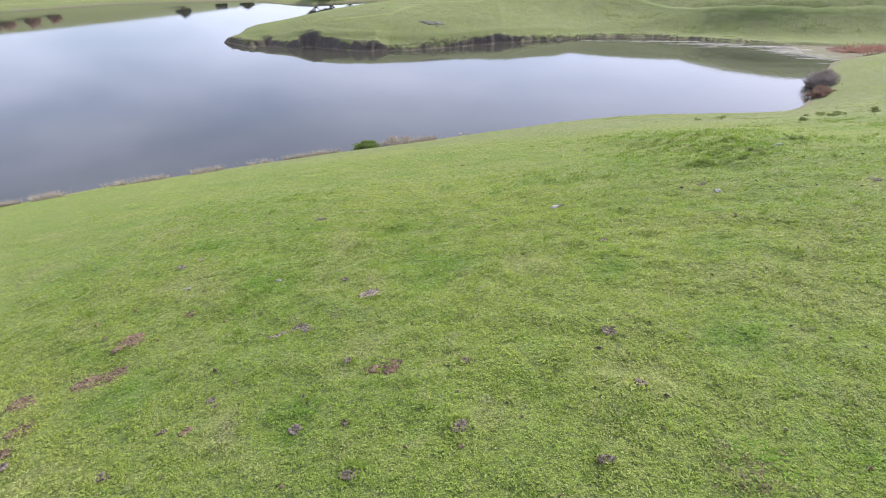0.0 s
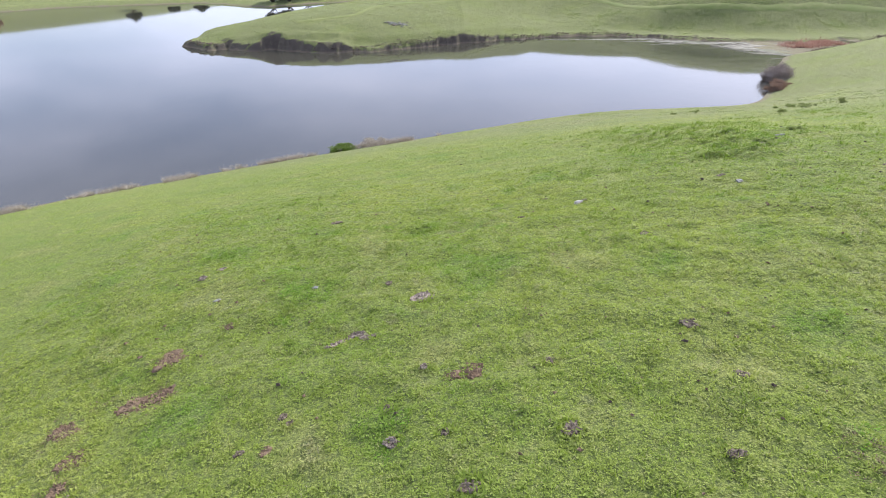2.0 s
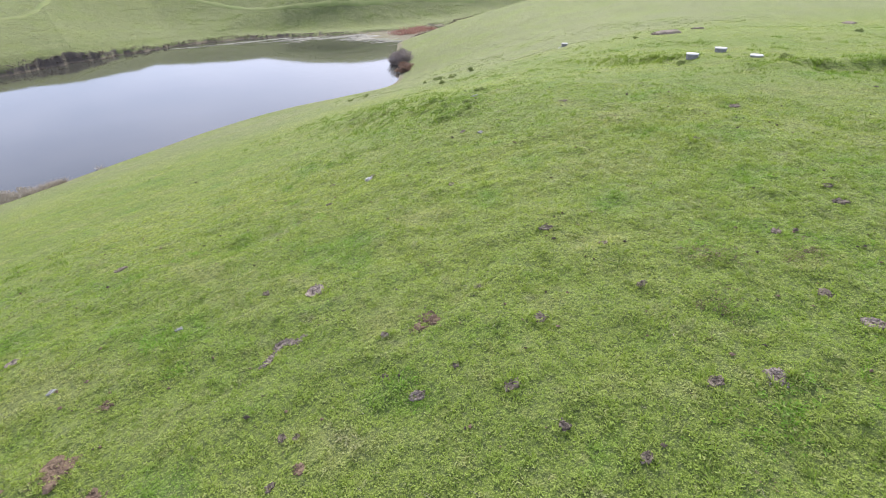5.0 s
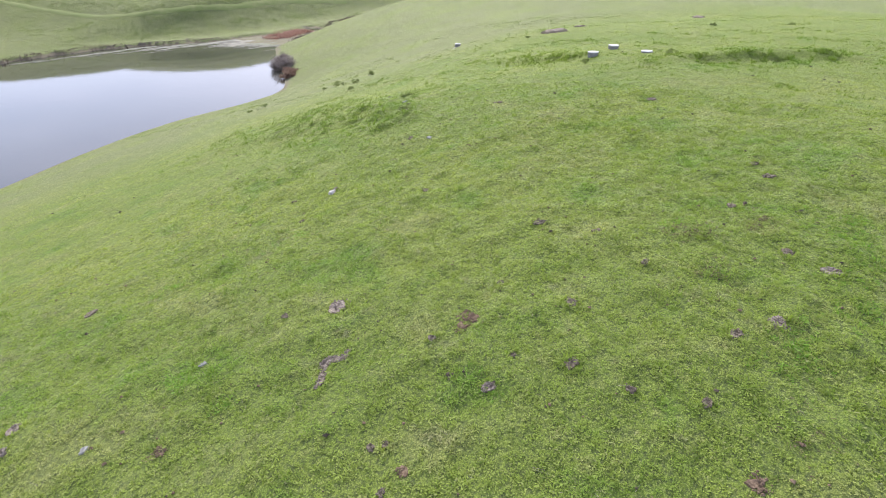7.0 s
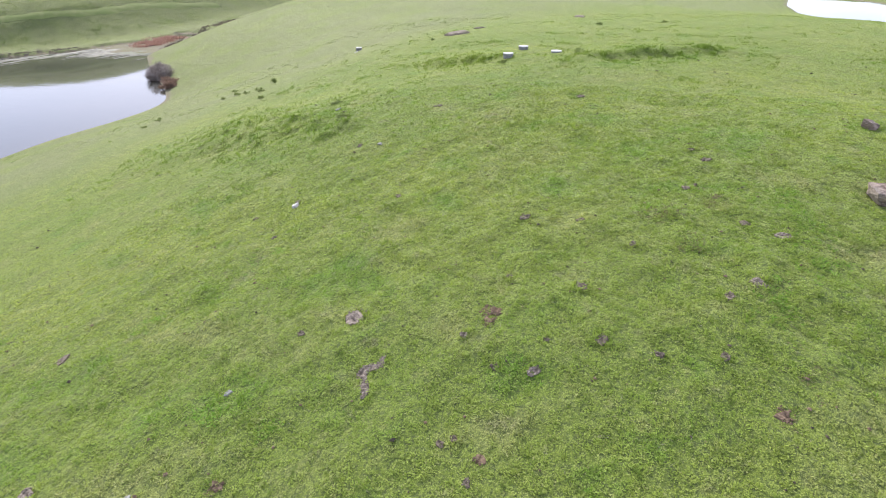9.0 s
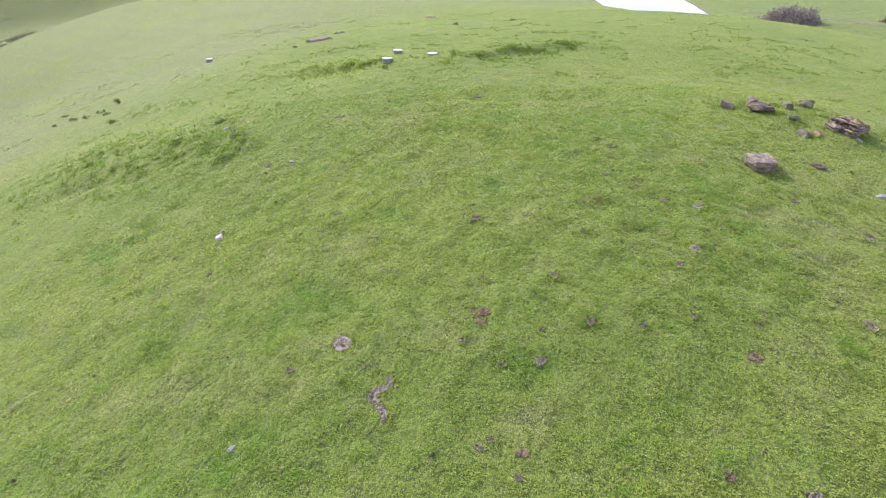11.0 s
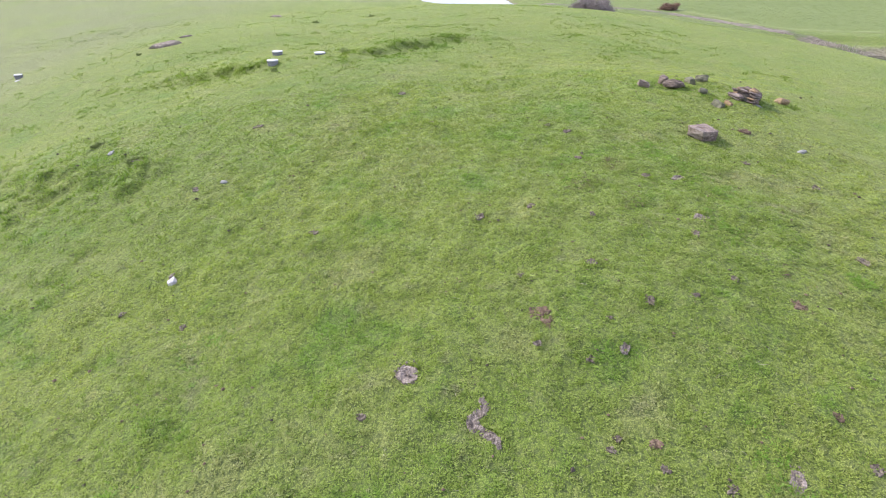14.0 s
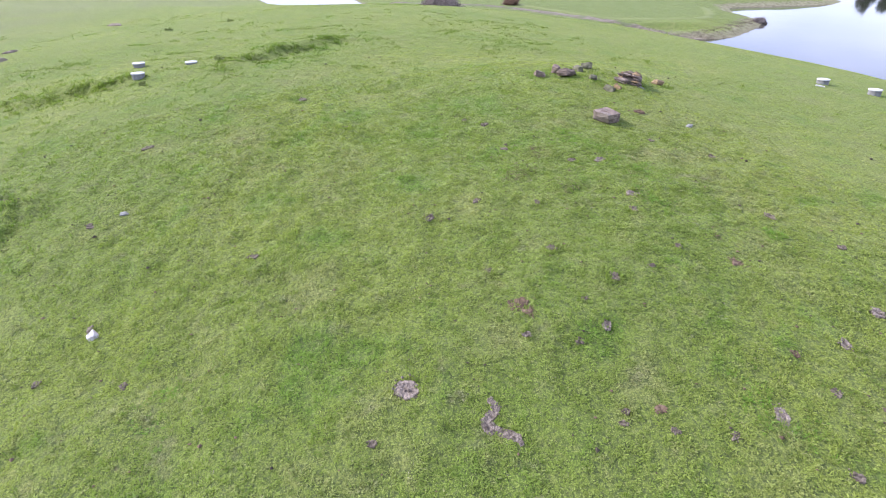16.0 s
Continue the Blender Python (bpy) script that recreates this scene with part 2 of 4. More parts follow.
def turf_colour(t, p):
    """Grazed pasture: patches of lush, plain, straw-coloured and trodden growth."""
    wide = noise_node(t, p, 0.09, 3, 0.5)
    middle = noise_node(t, p, 0.5, 5, 0.62)
    small = noise_node(t, p, 2.6, 4, 0.65)
    c = mix(t, ramp(t, wide, 0.35, 0.68), GRASS, GRASS_YELLOW)
    c = mix(t, ramp(t, middle, 0.5, 0.70, 0, 0.7), c, GRASS_STRAW)
    c = mix(t, ramp(t, middle, 0.47, 0.30, 0, 0.8), c, GRASS_LUSH)
    c = mix(t, ramp(t, small, 0.55, 0.72, 0, 0.55), c, GRASS_STRAW)
    # trodden and thin spots go brownish grey
    thin = noise_node(t, p, 0.95, 5, 0.72)
    c = mix(t, ramp(t, thin, 0.55, 0.72, 0, 0.6), c, (0.172, 0.160, 0.082))
    # the far flank of the hill is drier
    side = t.nodes.new("ShaderNodeSeparateXYZ")
    t.links.new(p, side.inputs[0])
    reach = maths(t, "ADD", side.outputs[1], maths(t, "MULTIPLY", side.outputs[0], 0.25))
    dry = maths(t, "MULTIPLY", ramp(t, reach, 30, 52), ramp(t, noise_node(t, p, 0.16, 4, 0.6), 0.30, 0.62, 0.25, 0.85))
    c = mix(t, dry, c, (0.176, 0.178, 0.088))
    # distance haze painted as an olive-grey mix over the field across the inlet
    c = mix(t, ramp(t, side.outputs[1], 108, 128, 0, 0.5), c, (0.138, 0.150, 0.066))
    # the low field to the east is mixed towards a darker green
    c = mix(t, maths(t, "MULTIPLY", ramp(t, side.outputs[0], 96, 125, 0, 0.6), ramp(t, side.outputs[1], -40, -75)), c, (0.092, 0.122, 0.042))
    return c, small


GRASS = (0.143, 0.200, 0.028)
GRASS_YELLOW = (0.189, 0.234, 0.037)
GRASS_LUSH = (0.101, 0.186, 0.019)
GRASS_STRAW = (0.228, 0.240, 0.075)
SOIL = (0.11, 0.072, 0.05)


def ground_material():
    m, t = nodes_of("pasture")
    geo = t.nodes.new("ShaderNodeNewGeometry")
    p = geo.outputs["Position"]
    c, small = turf_colour(t, p)
    fine = noise_node(t, p, 13, 5, 0.72)
    grain = noise_node(t, p, 42, 3, 0.7)
    clump = noise_node(t, p, 5.5, 4, 0.65)
    # dull brown-green thatch; noise also paints in the dark, shaded gaps between tufts
    c = mix(t, ramp(t, fine, 0.56, 0.38, 0, 0.8), c, (0.050, 0.068, 0.024))
    c = mix(t, ramp(t, grain, 0.54, 0.38, 0, 0.6), c, (0.050, 0.066, 0.026))
    c = mix(t, ramp(t, grain, 0.52, 0.68, 0, 0.6), c, (0.34, 0.37, 0.125))
    # small humps and hoof-worn ledges, their shade painted in as dark flecks
    fleck = t.nodes.new("ShaderNodeMapping")
    fleck.inputs["Scale"].default_value = (0.9, 1.3, 1.0)
    t.links.new(p, fleck.inputs[0])
    flecks = noise_node(t, fleck.outputs[0], 2.3, 5, 0.72)
    c = mix(t, ramp(t, flecks, 0.60, 0.72, 0, 0.5), c, (0.070, 0.098, 0.030))
    # bare earth shows in small worn spots
    worn = noise_node(t, p, 1.3, 5, 0.7)
    c = mix(t, ramp(t, worn, 0.69, 0.76, 0, 0.8), c, SOIL)
    # steep broken banks are bare earth
    split = t.nodes.new("ShaderNodeSeparateXYZ")
    t.links.new(geo.outputs["True Normal"], split.inputs[0])
    steep = maths(t, "ADD", split.outputs[2], maths(t, "MULTIPLY", maths(t, "SUBTRACT", noise_node(t, p, 0.9, 4, 0.6), 0.5), 0.35))
    earth = mix(t, noise_node(t, p, 1.6, 5, 0.7), (0.036, 0.031, 0.027), (0.125, 0.104, 0.086))
    c = mix(t, ramp(t, steep, 0.74, 0.60), c, earth)
    # wet mud and dead growth along the waterline
    where = t.nodes.new("ShaderNodeSeparateXYZ")
    t.links.new(p, where.inputs[0])
    level = maths(t, "ADD", where.outputs[2], maths(t, "MULTIPLY", noise_node(t, p, 0.5, 4, 0.6), -1.3))
    c = mix(t, ramp(t, level, LAKE - 0.18, LAKE - 0.60), c, mix(t, clump, (0.10, 0.082, 0.060), (0.19, 0.155, 0.115)))
    # the low banks east of the hill are eroded to bare earth
    low = maths(t, "ADD", where.outputs[2], maths(t, "MULTIPLY", noise_node(t, p, 0.22, 5, 0.7), -2.4))
    east = maths(t, "MULTIPLY", ramp(t, where.outputs[0], 84, 92), ramp(t, where.outputs[1], -72, -88))
    bare = mix(t, ramp(t, noise_node(t, p, 0.8, 5, 0.7), 0.35, 0.65), (0.095, 0.078, 0.056), (0.250, 0.210, 0.160))
    c = mix(t, maths(t, "MULTIPLY", maths(t, "MULTIPLY", ramp(t, low, LAKE + 0.25, LAKE - 0.35), east), 0.85), c, bare)
    h = maths(t, "ADD", maths(t, "ADD", maths(t, "MULTIPLY", clump, 1.0), maths(t, "MULTIPLY", fine, 0.6)), maths(t, "ADD", maths(t, "MULTIPLY", flecks, 0.6), maths(t, "MULTIPLY", grain, 0.22)))
    finish(t, c, 0.95, bump(t, h, 0.9, 0.09), 0.15, sheen=0.13)
    return m


def fresh(t, c):
    """Living leaf tips, paler than the thatch they grow from."""
    n = t.nodes.new("ShaderNodeMix")
    n.data_type, n.blend_type = "RGBA", "MULTIPLY"
    n.inputs[0].default_value = 1.0
    n.inputs[7].default_value = (1.92, 1.74, 2.75, 1.0)
    t.links.new(c, n.inputs[6])
    return n.outputs[2]


def blade_material(name="grass_blades", lush=0.0, tint=(0.150, 0.305, 0.030)):
    m, t = nodes_of(name)
    geo = t.nodes.new("ShaderNodeNewGeometry")
    c, small = turf_colour(t, geo.outputs["Position"])
    r = geo.outputs["Random Per Island"]
    c = fresh(t, c)
    # darker growth in clumps a hand across
    clump = noise_node(t, geo.outputs["Position"], 5.0, 4, 0.7)
    c = mix(t, ramp(t, clump, 0.50, 0.34, 0, 0.65), c, (0.090, 0.150, 0.026))
    if lush:
        c = mix(t, lush, c, tint)
    c = mix(t, ramp(t, r, 0.84, 0.98, 0, 0.7), c, (0.30, 0.285, 0.150))
    c = mix(t, ramp(t, r, 0.30, 0.0, 0, 0.4), c, (0.065, 0.115, 0.024))
    shone = t.nodes.new("ShaderNodeMix")
    shone.data_type, shone.blend_type = "RGBA", "MULTIPLY"
    shone.inputs[0].default_value, shone.inputs[7].default_value = 1.0, (1.05, 1.22, 0.55, 1.0)
    t.links.new(c, shone.inputs[6])
    finish(t, c, 0.6, None, 0.12, shone.outputs[2], 0.40, sheen=0.10)
    return m


def speckled(name, a, b, scale, rough=0.9, relief=0.02, third=None, gloss=0.3, seams=0.0):
    m, t = nodes_of(name)
    p = object_place(t)
    n1, n2 = noise_node(t, p, scale, 5, 0.65), noise_node(t, p, scale * 0.22, 3, 0.5)
    c = mix(t, ramp(t, n1, 0.32, 0.68), a, b)
    if third:
        c = mix(t, ramp(t, n2, 0.5, 0.66), c, third)
    if seams:
        split = t.nodes.new("ShaderNodeMapping")
        split.inputs["Scale"].default_value = (1.0, 1.0, 2.6)
        t.links.new(p, split.inputs[0])
        crack = noise_node(t, split.outputs[0], seams, 4, 0.6)
        c = mix(t, ramp(t, maths(t, "ABSOLUTE", maths(t, "SUBTRACT", crack, 0.5)), 0.035, 0.0, 0, 0.7), c, (0.045, 0.032, 0.026))
        n1 = maths(t, "ADD", n1, maths(t, "MULTIPLY", crack, 2.0))
    finish(t, c, rough, bump(t, n1, 0.8, relief), gloss)
    return m


def leaf_material(name, a, b, extra=0.3):
    m, t = nodes_of(name)
    geo = t.nodes.new("ShaderNodeNewGeometry")
    c = mix(t, geo.outputs["Random Per Island"], a, b)
    finish(t, c, 0.7, None, 0.2, c, extra)
    return m


def water_material():
    m, t = nodes_of("lake_water")
    p = place_of(t)
    stretch = t.nodes.new("ShaderNodeMapping")
    stretch.inputs["Scale"].default_value = (1.0, 0.45, 1.0)
    t.links.new(p, stretch.inputs[0])
    n = noise_node(t, stretch.outputs[0], 0.9, 3, 0.5)
    wide = noise_node(t, p, 0.02, 3, 0.5)
    c = mix(t, wide, (0.046, 0.045, 0.036), (0.058, 0.056, 0.043))
    b = node(t, "ShaderNodeBsdfPrincipled", Roughness=0.04, IOR=1.33)
    t.links.new(c, b.inputs["Base Color"])
    t.links.new(bump(t, n, 0.012, 0.4), b.inputs["Normal"])
    out = t.nodes.new("ShaderNodeOutputMaterial")
    t.links.new(b.outputs[0], out.inputs[0])
    return m


TURF, BLADES, WATER = ground_material(), blade_material(), water_material()
LUSH_BLADES = blade_material("lush_blades", 0.75)
# darker tussock green, part of it the painted-in shade of the tuft sides
TUSSOCK_BLADES = blade_material("tussock_blades", 0.5, (0.085, 0.165, 0.018))
DUNG = speckled("dried_dung", (0.052, 0.040, 0.027), (0.225, 0.182, 0.138), 15, 0.95, 0.04, (0.138, 0.110, 0.078))
# near-black brown for lumps that imitate shaded pits
DARK_PIT = speckled("dark_pit", (0.040, 0.031, 0.022), (0.100, 0.078, 0.055), 12, 0.95, 0.03)
RED_EARTH = speckled("red_earth", (0.072, 0.047, 0.029), (0.225, 0.156, 0.102), 13, 0.95, 0.04, (0.150, 0.100, 0.062))
GREY_EARTH = speckled("grey_cracked_earth", (0.105, 0.083, 0.064), (0.345, 0.285, 0.232), 11, 0.95, 0.05, (0.255, 0.208, 0.168), seams=9)
WHITE_STONE = speckled("white_stone", (0.344, 0.318, 0.295), (0.558, 0.540, 0.508), 9, 0.9, 0.015, (0.394, 0.325, 0.287))
PALE_STONE = speckled("pale_stone", (0.150, 0.148, 0.135), (0.320, 0.314, 0.285), 9, 0.9, 0.015, (0.235, 0.240, 0.195))
TAN_EARTH = speckled("tan_earth", (0.130, 0.102, 0.076), (0.320, 0.265, 0.205), 5, 0.95, 0.05, (0.200, 0.175, 0.115))
BANK_EARTH = speckled("eroded_bank_earth", (0.110, 0.090, 0.066), (0.235, 0.200, 0.150), 0.9, 0.95, 0.05, (0.120, 0.135, 0.060))
ROCK = speckled("tan_rock", (0.160, 0.118, 0.092), (0.315, 0.245, 0.195), 4.5, 0.9, 0.05, (0.205, 0.172, 0.140), seams=2.4)
DARK_ROCK = speckled("dark_brown_rock", (0.070, 0.053, 0.040), (0.215, 0.165, 0.122), 5.5, 0.9, 0.05, (0.105, 0.098, 0.070), seams=2.4)
OCHRE_ROCK = speckled("ochre_rock", (0.213, 0.138, 0.066), (0.377, 0.272, 0.155), 5, 0.9, 0.03, (0.295, 0.232, 0.156), seams=2.4)
MOSSY_ROCK = speckled("mossy_rock", (0.085, 0.085, 0.050), (0.215, 0.200, 0.130), 5, 0.95, 0.05, (0.105, 0.125, 0.045))
CONCRETE = speckled("weathered_concrete", (0.165, 0.163, 0.158), (0.275, 0.272, 0.262), 7, 0.9, 0.008, (0.215, 0.205, 0.182))
LID_WHITE = speckled("sunbleached_concrete", (0.443, 0.435, 0.418), (0.558, 0.549, 0.537), 6, 0.85, 0.006, (0.394, 0.381, 0.353))
TRACK = speckled("worn_track", (0.148, 0.184, 0.053), (0.205, 0.221, 0.082), 0.8, 0.95, 0.02, (0.156, 0.193, 0.057))
BARK = speckled("bark", (0.041, 0.033, 0.026), (0.107, 0.086, 0.070), 9, 0.95, 0.03)
TWIGS = leaf_material("bare_twigs", (0.150, 0.126, 0.112), (0.350, 0.300, 0.275), 0.25)
DEAD = leaf_material("dead_growth", (0.095, 0.075, 0.058), (0.22, 0.175, 0.135), 0.15)
RED_STEMS = leaf_material("red_brown_stems", (0.190, 0.118, 0.082), (0.340, 0.235, 0.170), 0.25)
RUST_STEMS = leaf_material("rust_red_stems", (0.25, 0.135, 0.100), (0.42, 0.27, 0.21), 0.4)
BROWN_BLADES = leaf_material("dead_brown_grass", (0.115, 0.080, 0.048), (0.26, 0.195, 0.125), 0.2)
STRAW = leaf_material("straw_stems", (0.279, 0.242, 0.180), (0.476, 0.426, 0.344), 0.25)
GREEN_LEAVES = leaf_material("green_leaves", (0.085, 0.145, 0.025), (0.18, 0.25, 0.06), 0.5)
DARK_LEAVES = leaf_material("dark_leaves", (0.015, 0.029, 0.010), (0.041, 0.061, 0.023), 0.2)
WEED_LEAVES = leaf_material("weed_leaves", (0.15, 0.20, 0.06), (0.27, 0.31, 0.12), 0.55)
ALGAE = speckled("algae_mat", (0.140, 0.136, 0.105), (0.290, 0.275, 0.220), 0.7, 0.8, 0.01, (0.190, 0.195, 0.130))

# ---- making meshes ----
def mesh_object(name, verts, faces, material, parent=None, smooth=False):
    me = bpy.data.meshes.new(name)
    me.from_pydata(verts, [], faces)
    me.materials.append(material)
    if smooth:
        me.shade_smooth()
    ob = new(name, me)
    if parent:
        ob.parent = parent
    return ob


def from_bmesh(name, bm, material, parent=None, smooth=False):
    me = bpy.data.meshes.new(name)
    bm.to_mesh(me)
    bm.free()
    me.materials.append(material)
    if smooth:
        me.shade_smooth()
    ob = new(name, me)
    if parent:
        ob.parent = parent
    return ob


def triangle_cloud(name, corners, material, parent=None):
    """One mesh out of an array of loose triangles (n, 3, 3)."""
    n = len(corners)
    me = bpy.data.meshes.new(name)
    me.vertices.add(3 * n)
    me.vertices.foreach_set("co", np.ascontiguousarray(corners, np.float32).ravel())
    me.loops.add(3 * n)
    me.loops.foreach_set("vertex_index", np.arange(3 * n, dtype=np.int32))
    me.polygons.add(n)
    me.polygons.foreach_set("loop_start", np.arange(0, 3 * n, 3, dtype=np.int32))
    me.update(calc_edges=True)
    me.materials.append(material)
    ob = new(name, me)
    if parent:
        ob.parent = parent
    return ob


# ---- ground and water ----
def lines(*spans):
    """Grid lines: (start, end, spacing) joined end to end."""
    out = []
    for a, b, s in spans:
        out += list(np.linspace(a, b, max(2, int(round((b - a) / s)) + 1))[:-1])
    return np.array(out + [spans[-1][1]])


gx = lines((-2600, -700, 190), (-700, -220, 40), (-220, -60, 6), (-60, -20, 1.1), (-20, -12, 0.3), (-12, 28, 0.17), (28, 34, 0.3), (34, 112, 1.1), (112, 300, 5), (300, 700, 40), (700, 2600, 190))
gy = lines((-2600, -700, 190), (-700, -300, 40), (-300, -90, 3), (-90, -12, 1.6), (-12, -6, 0.3), (-6, 34, 0.17), (34, 118, 1.1), (118, 152, 0.5), (152, 300, 4), (300, 700, 40), (700, 2600, 190))
mx, my = np.meshgrid(gx, gy)
mz = land(mx, my)
nx, ny = len(gx), len(gy)
corner = (np.arange(ny - 1)[:, None] * nx + np.arange(nx - 1)[None, :]).ravel()
quads = np.stack([corner, corner + 1, corner + nx + 1, corner + nx], 1).astype(np.int32)
me = bpy.data.meshes.new("ground")
me.vertices.add(nx * ny)
me.vertices.foreach_set("co", np.stack([mx, my, mz], -1).astype(np.float32).ravel())
me.loops.add(quads.size)
me.loops.foreach_set("vertex_index", quads.ravel())
me.polygons.add(len(quads))
me.polygons.foreach_set("loop_start", np.arange(0, quads.size, 4, dtype=np.int32))
me.update(calc_edges=True)
me.materials.append(TURF)
me.shade_smooth()


def surface(x, y):
    """Height of the ground sheet between its grid points."""
    x, y = np.asarray(x, float), np.asarray(y, float)
    i, j = np.clip(np.searchsorted(gx, x) - 1, 0, nx - 2), np.clip(np.searchsorted(gy, y) - 1, 0, ny - 2)
    f, g = (x - gx[i]) / (gx[i + 1] - gx[i]), (y - gy[j]) / (gy[j + 1] - gy[j])
    return (mz[j, i] * (1 - f) + mz[j, i + 1] * f) * (1 - g) + (mz[j + 1, i] * (1 - f) + mz[j + 1, i + 1] * f) * g


ground = tagged(new("ground", me), "rolling green pasture grazed short, falling to a lake", "ground", kind="structure")
lake = mesh_object("water", [(-2600, -2600, LAKE), (2600, -2600, LAKE), (2600, 2600, LAKE), (-2600, 2600, LAKE)], [(0, 1, 2, 3)], WATER)
tagged(lake, "calm grey-blue lake water mirroring a pale sky", "water", kind="structure")


def slope_pose(x, y, turn=0.0, sink=0.0):
    """A pose that stands on the ground and leans with it."""
    e = 0.3
    gx = (surface(x + e, y) - surface(x - e, y)) / (2 * e)
    gy = (surface(x, y + e) - surface(x, y - e)) / (2 * e)
    n = Vector((-gx, -gy, 1)).normalized()
    q = Vector((0, 0, 1)).rotation_difference(n).to_matrix().to_4x4()
    return Matrix.Translation((x, y, surface(x, y) - sink)) @ q @ pose(0, 0, 0, 0, 0, turn)


# ---- where the turf is broken ----
# dried dung and bare earth: place and half breadth
PALE_PATS = [(-1.66, 9.88, 0.22), (1.36, 2.15, 0.15), (3.38, 1.62, 0.15), (-2.10, 5.69, 0.10), (-1.63, 7.29, 0.08), (-7.1, 13.2, 0.14), (-7.45, 12.75, 0.11),
             (-4.36, 1.61, 0.11), (-4.07, 0.1, 0.14), (-7.0, 5.7, 0.09)]
DARK_PATS = [(2.90, 6.04, 0.12), (0.33, 5.42, 0.13), (2.81, 7.45, 0.14), (0.72, 2.66, 0.11), (3.80, 11.8, 0.13), (-2.2, 6.42, 0.09), (-1.1, 4.7, 0.11), (-1.15, 3.7, 0.08),
             (2.6, -2.2, 0.12), (-0.71, -0.73, 0.14), (9.53, 7.69, 0.14), (7.36, 3.41, 0.14), (5.3, 3.8, 0.12), (3.70, 2.40, 0.11), (8.0, 3.85, 0.11), (-0.87, 2.65, 0.08),
             (-3.75, 6.55, 0.07), (-1.35, 5.7, 0.07), (2.1, 4.67, 0.08), (0.39, 7.02, 0.08)]
SMALL_PATS = [(-2.3, -1.28, 0.09), (-4.4, 6.05, 0.06), (-4.92, 5.2, 0.07), (-5.05, 2.83, 0.08), (-6.2, 3.9, 0.08), (-2.4, 10.8, 0.07), (2.45, 16.5, 0.09), (1.38, 14.8, 0.08), (7.7, 15.7, 0.11),
              (11.5, 14.1, 0.14), (4.0, -0.95, 0.10), (-3.9, 6.75, 0.06), (10.5, 18.3, 0.17), (13.3, 8.4, 0.15), (-4.45, 16.4, 0.12)]
BARE = [(-0.83, 7.02, 0.17, 1.1), (-1.18, 6.93, 0.10, 1.2), (-6.72, 8.95, 0.20, 1.5), (-5.82, 9.93, 0.09, 1.4), (-6.86, 7.78, 0.27, 1.8), (-6.45, 7.95, 0.18, 1.4), (-7.96, 7.31, 0.2, 1.2),
        (-7.35, 6.56, 0.17, 1.3), (-7.25, 5.96, 0.15, 1.4), (-4.12, 2.75, 0.08, 1.2), (-4.0, 6.0, 0.08, 1.1), (-1.75, 1.75, 0.11, 1.5)]
SCAR = [(-2.53, 8.65), (-2.66, 8.58), (-2.78, 8.64), (-2.83, 8.82), (-2.97, 8.92), (-3.10, 8.76), (-3.25, 8.63), (-3.38, 8.54), (-3.53, 8.54)]


def off_bare(x, y, through_earth=0.7):
    """How much grass grows: none on dung and along the scar, some on bare earth."""
    k = np.ones_like(x)
    for a, b, c in PALE_PATS:
        k[np.hypot(x - a, y - b) < 0.95 * c] = 0
    for a, b, c in DARK_PATS + SMALL_PATS:
        k[np.hypot(x - a, y - b) < 0.95 * c] = 0.5
    for a, b, c, d in BARE:
        k[np.hypot(x - a, y - b) < 0.9 * c * math.sqrt(d)] *= through_earth
    for p, q in zip(SCAR[:-1], SCAR[1:]):
        f = np.clip(((x - p[0]) * (q[0] - p[0]) + (y - p[1]) * (q[1] - p[1])) / ((q[0] - p[0]) ** 2 + (q[1] - p[1]) ** 2), 0, 1)
        k[np.hypot(x - p[0] - f * (q[0] - p[0]), y - p[1] - f * (q[1] - p[1])) < 0.092] = 0
    return k


def edge_grass(x, y):
    """One in a narrow ring about the dung and along the scar."""
    k = np.zeros_like(x)
    for a, b, c in PALE_PATS + DARK_PATS:
        d = np.hypot(x - a, y - b)
        k[(d > 1.02 * c) & (d < 1.02 * c + 0.07)] = 0.8
    for p, q in zip(SCAR[:-1], SCAR[1:]):
        f = np.clip(((x - p[0]) * (q[0] - p[0]) + (y - p[1]) * (q[1] - p[1])) / ((q[0] - p[0]) ** 2 + (q[1] - p[1]) ** 2), 0, 1)
        d = np.hypot(x - p[0] - f * (q[0] - p[0]), y - p[1] - f * (q[1] - p[1]))
        k[(d > 0.105) & (d < 0.16)] = 0.6
    return k * off_bare(x, y)


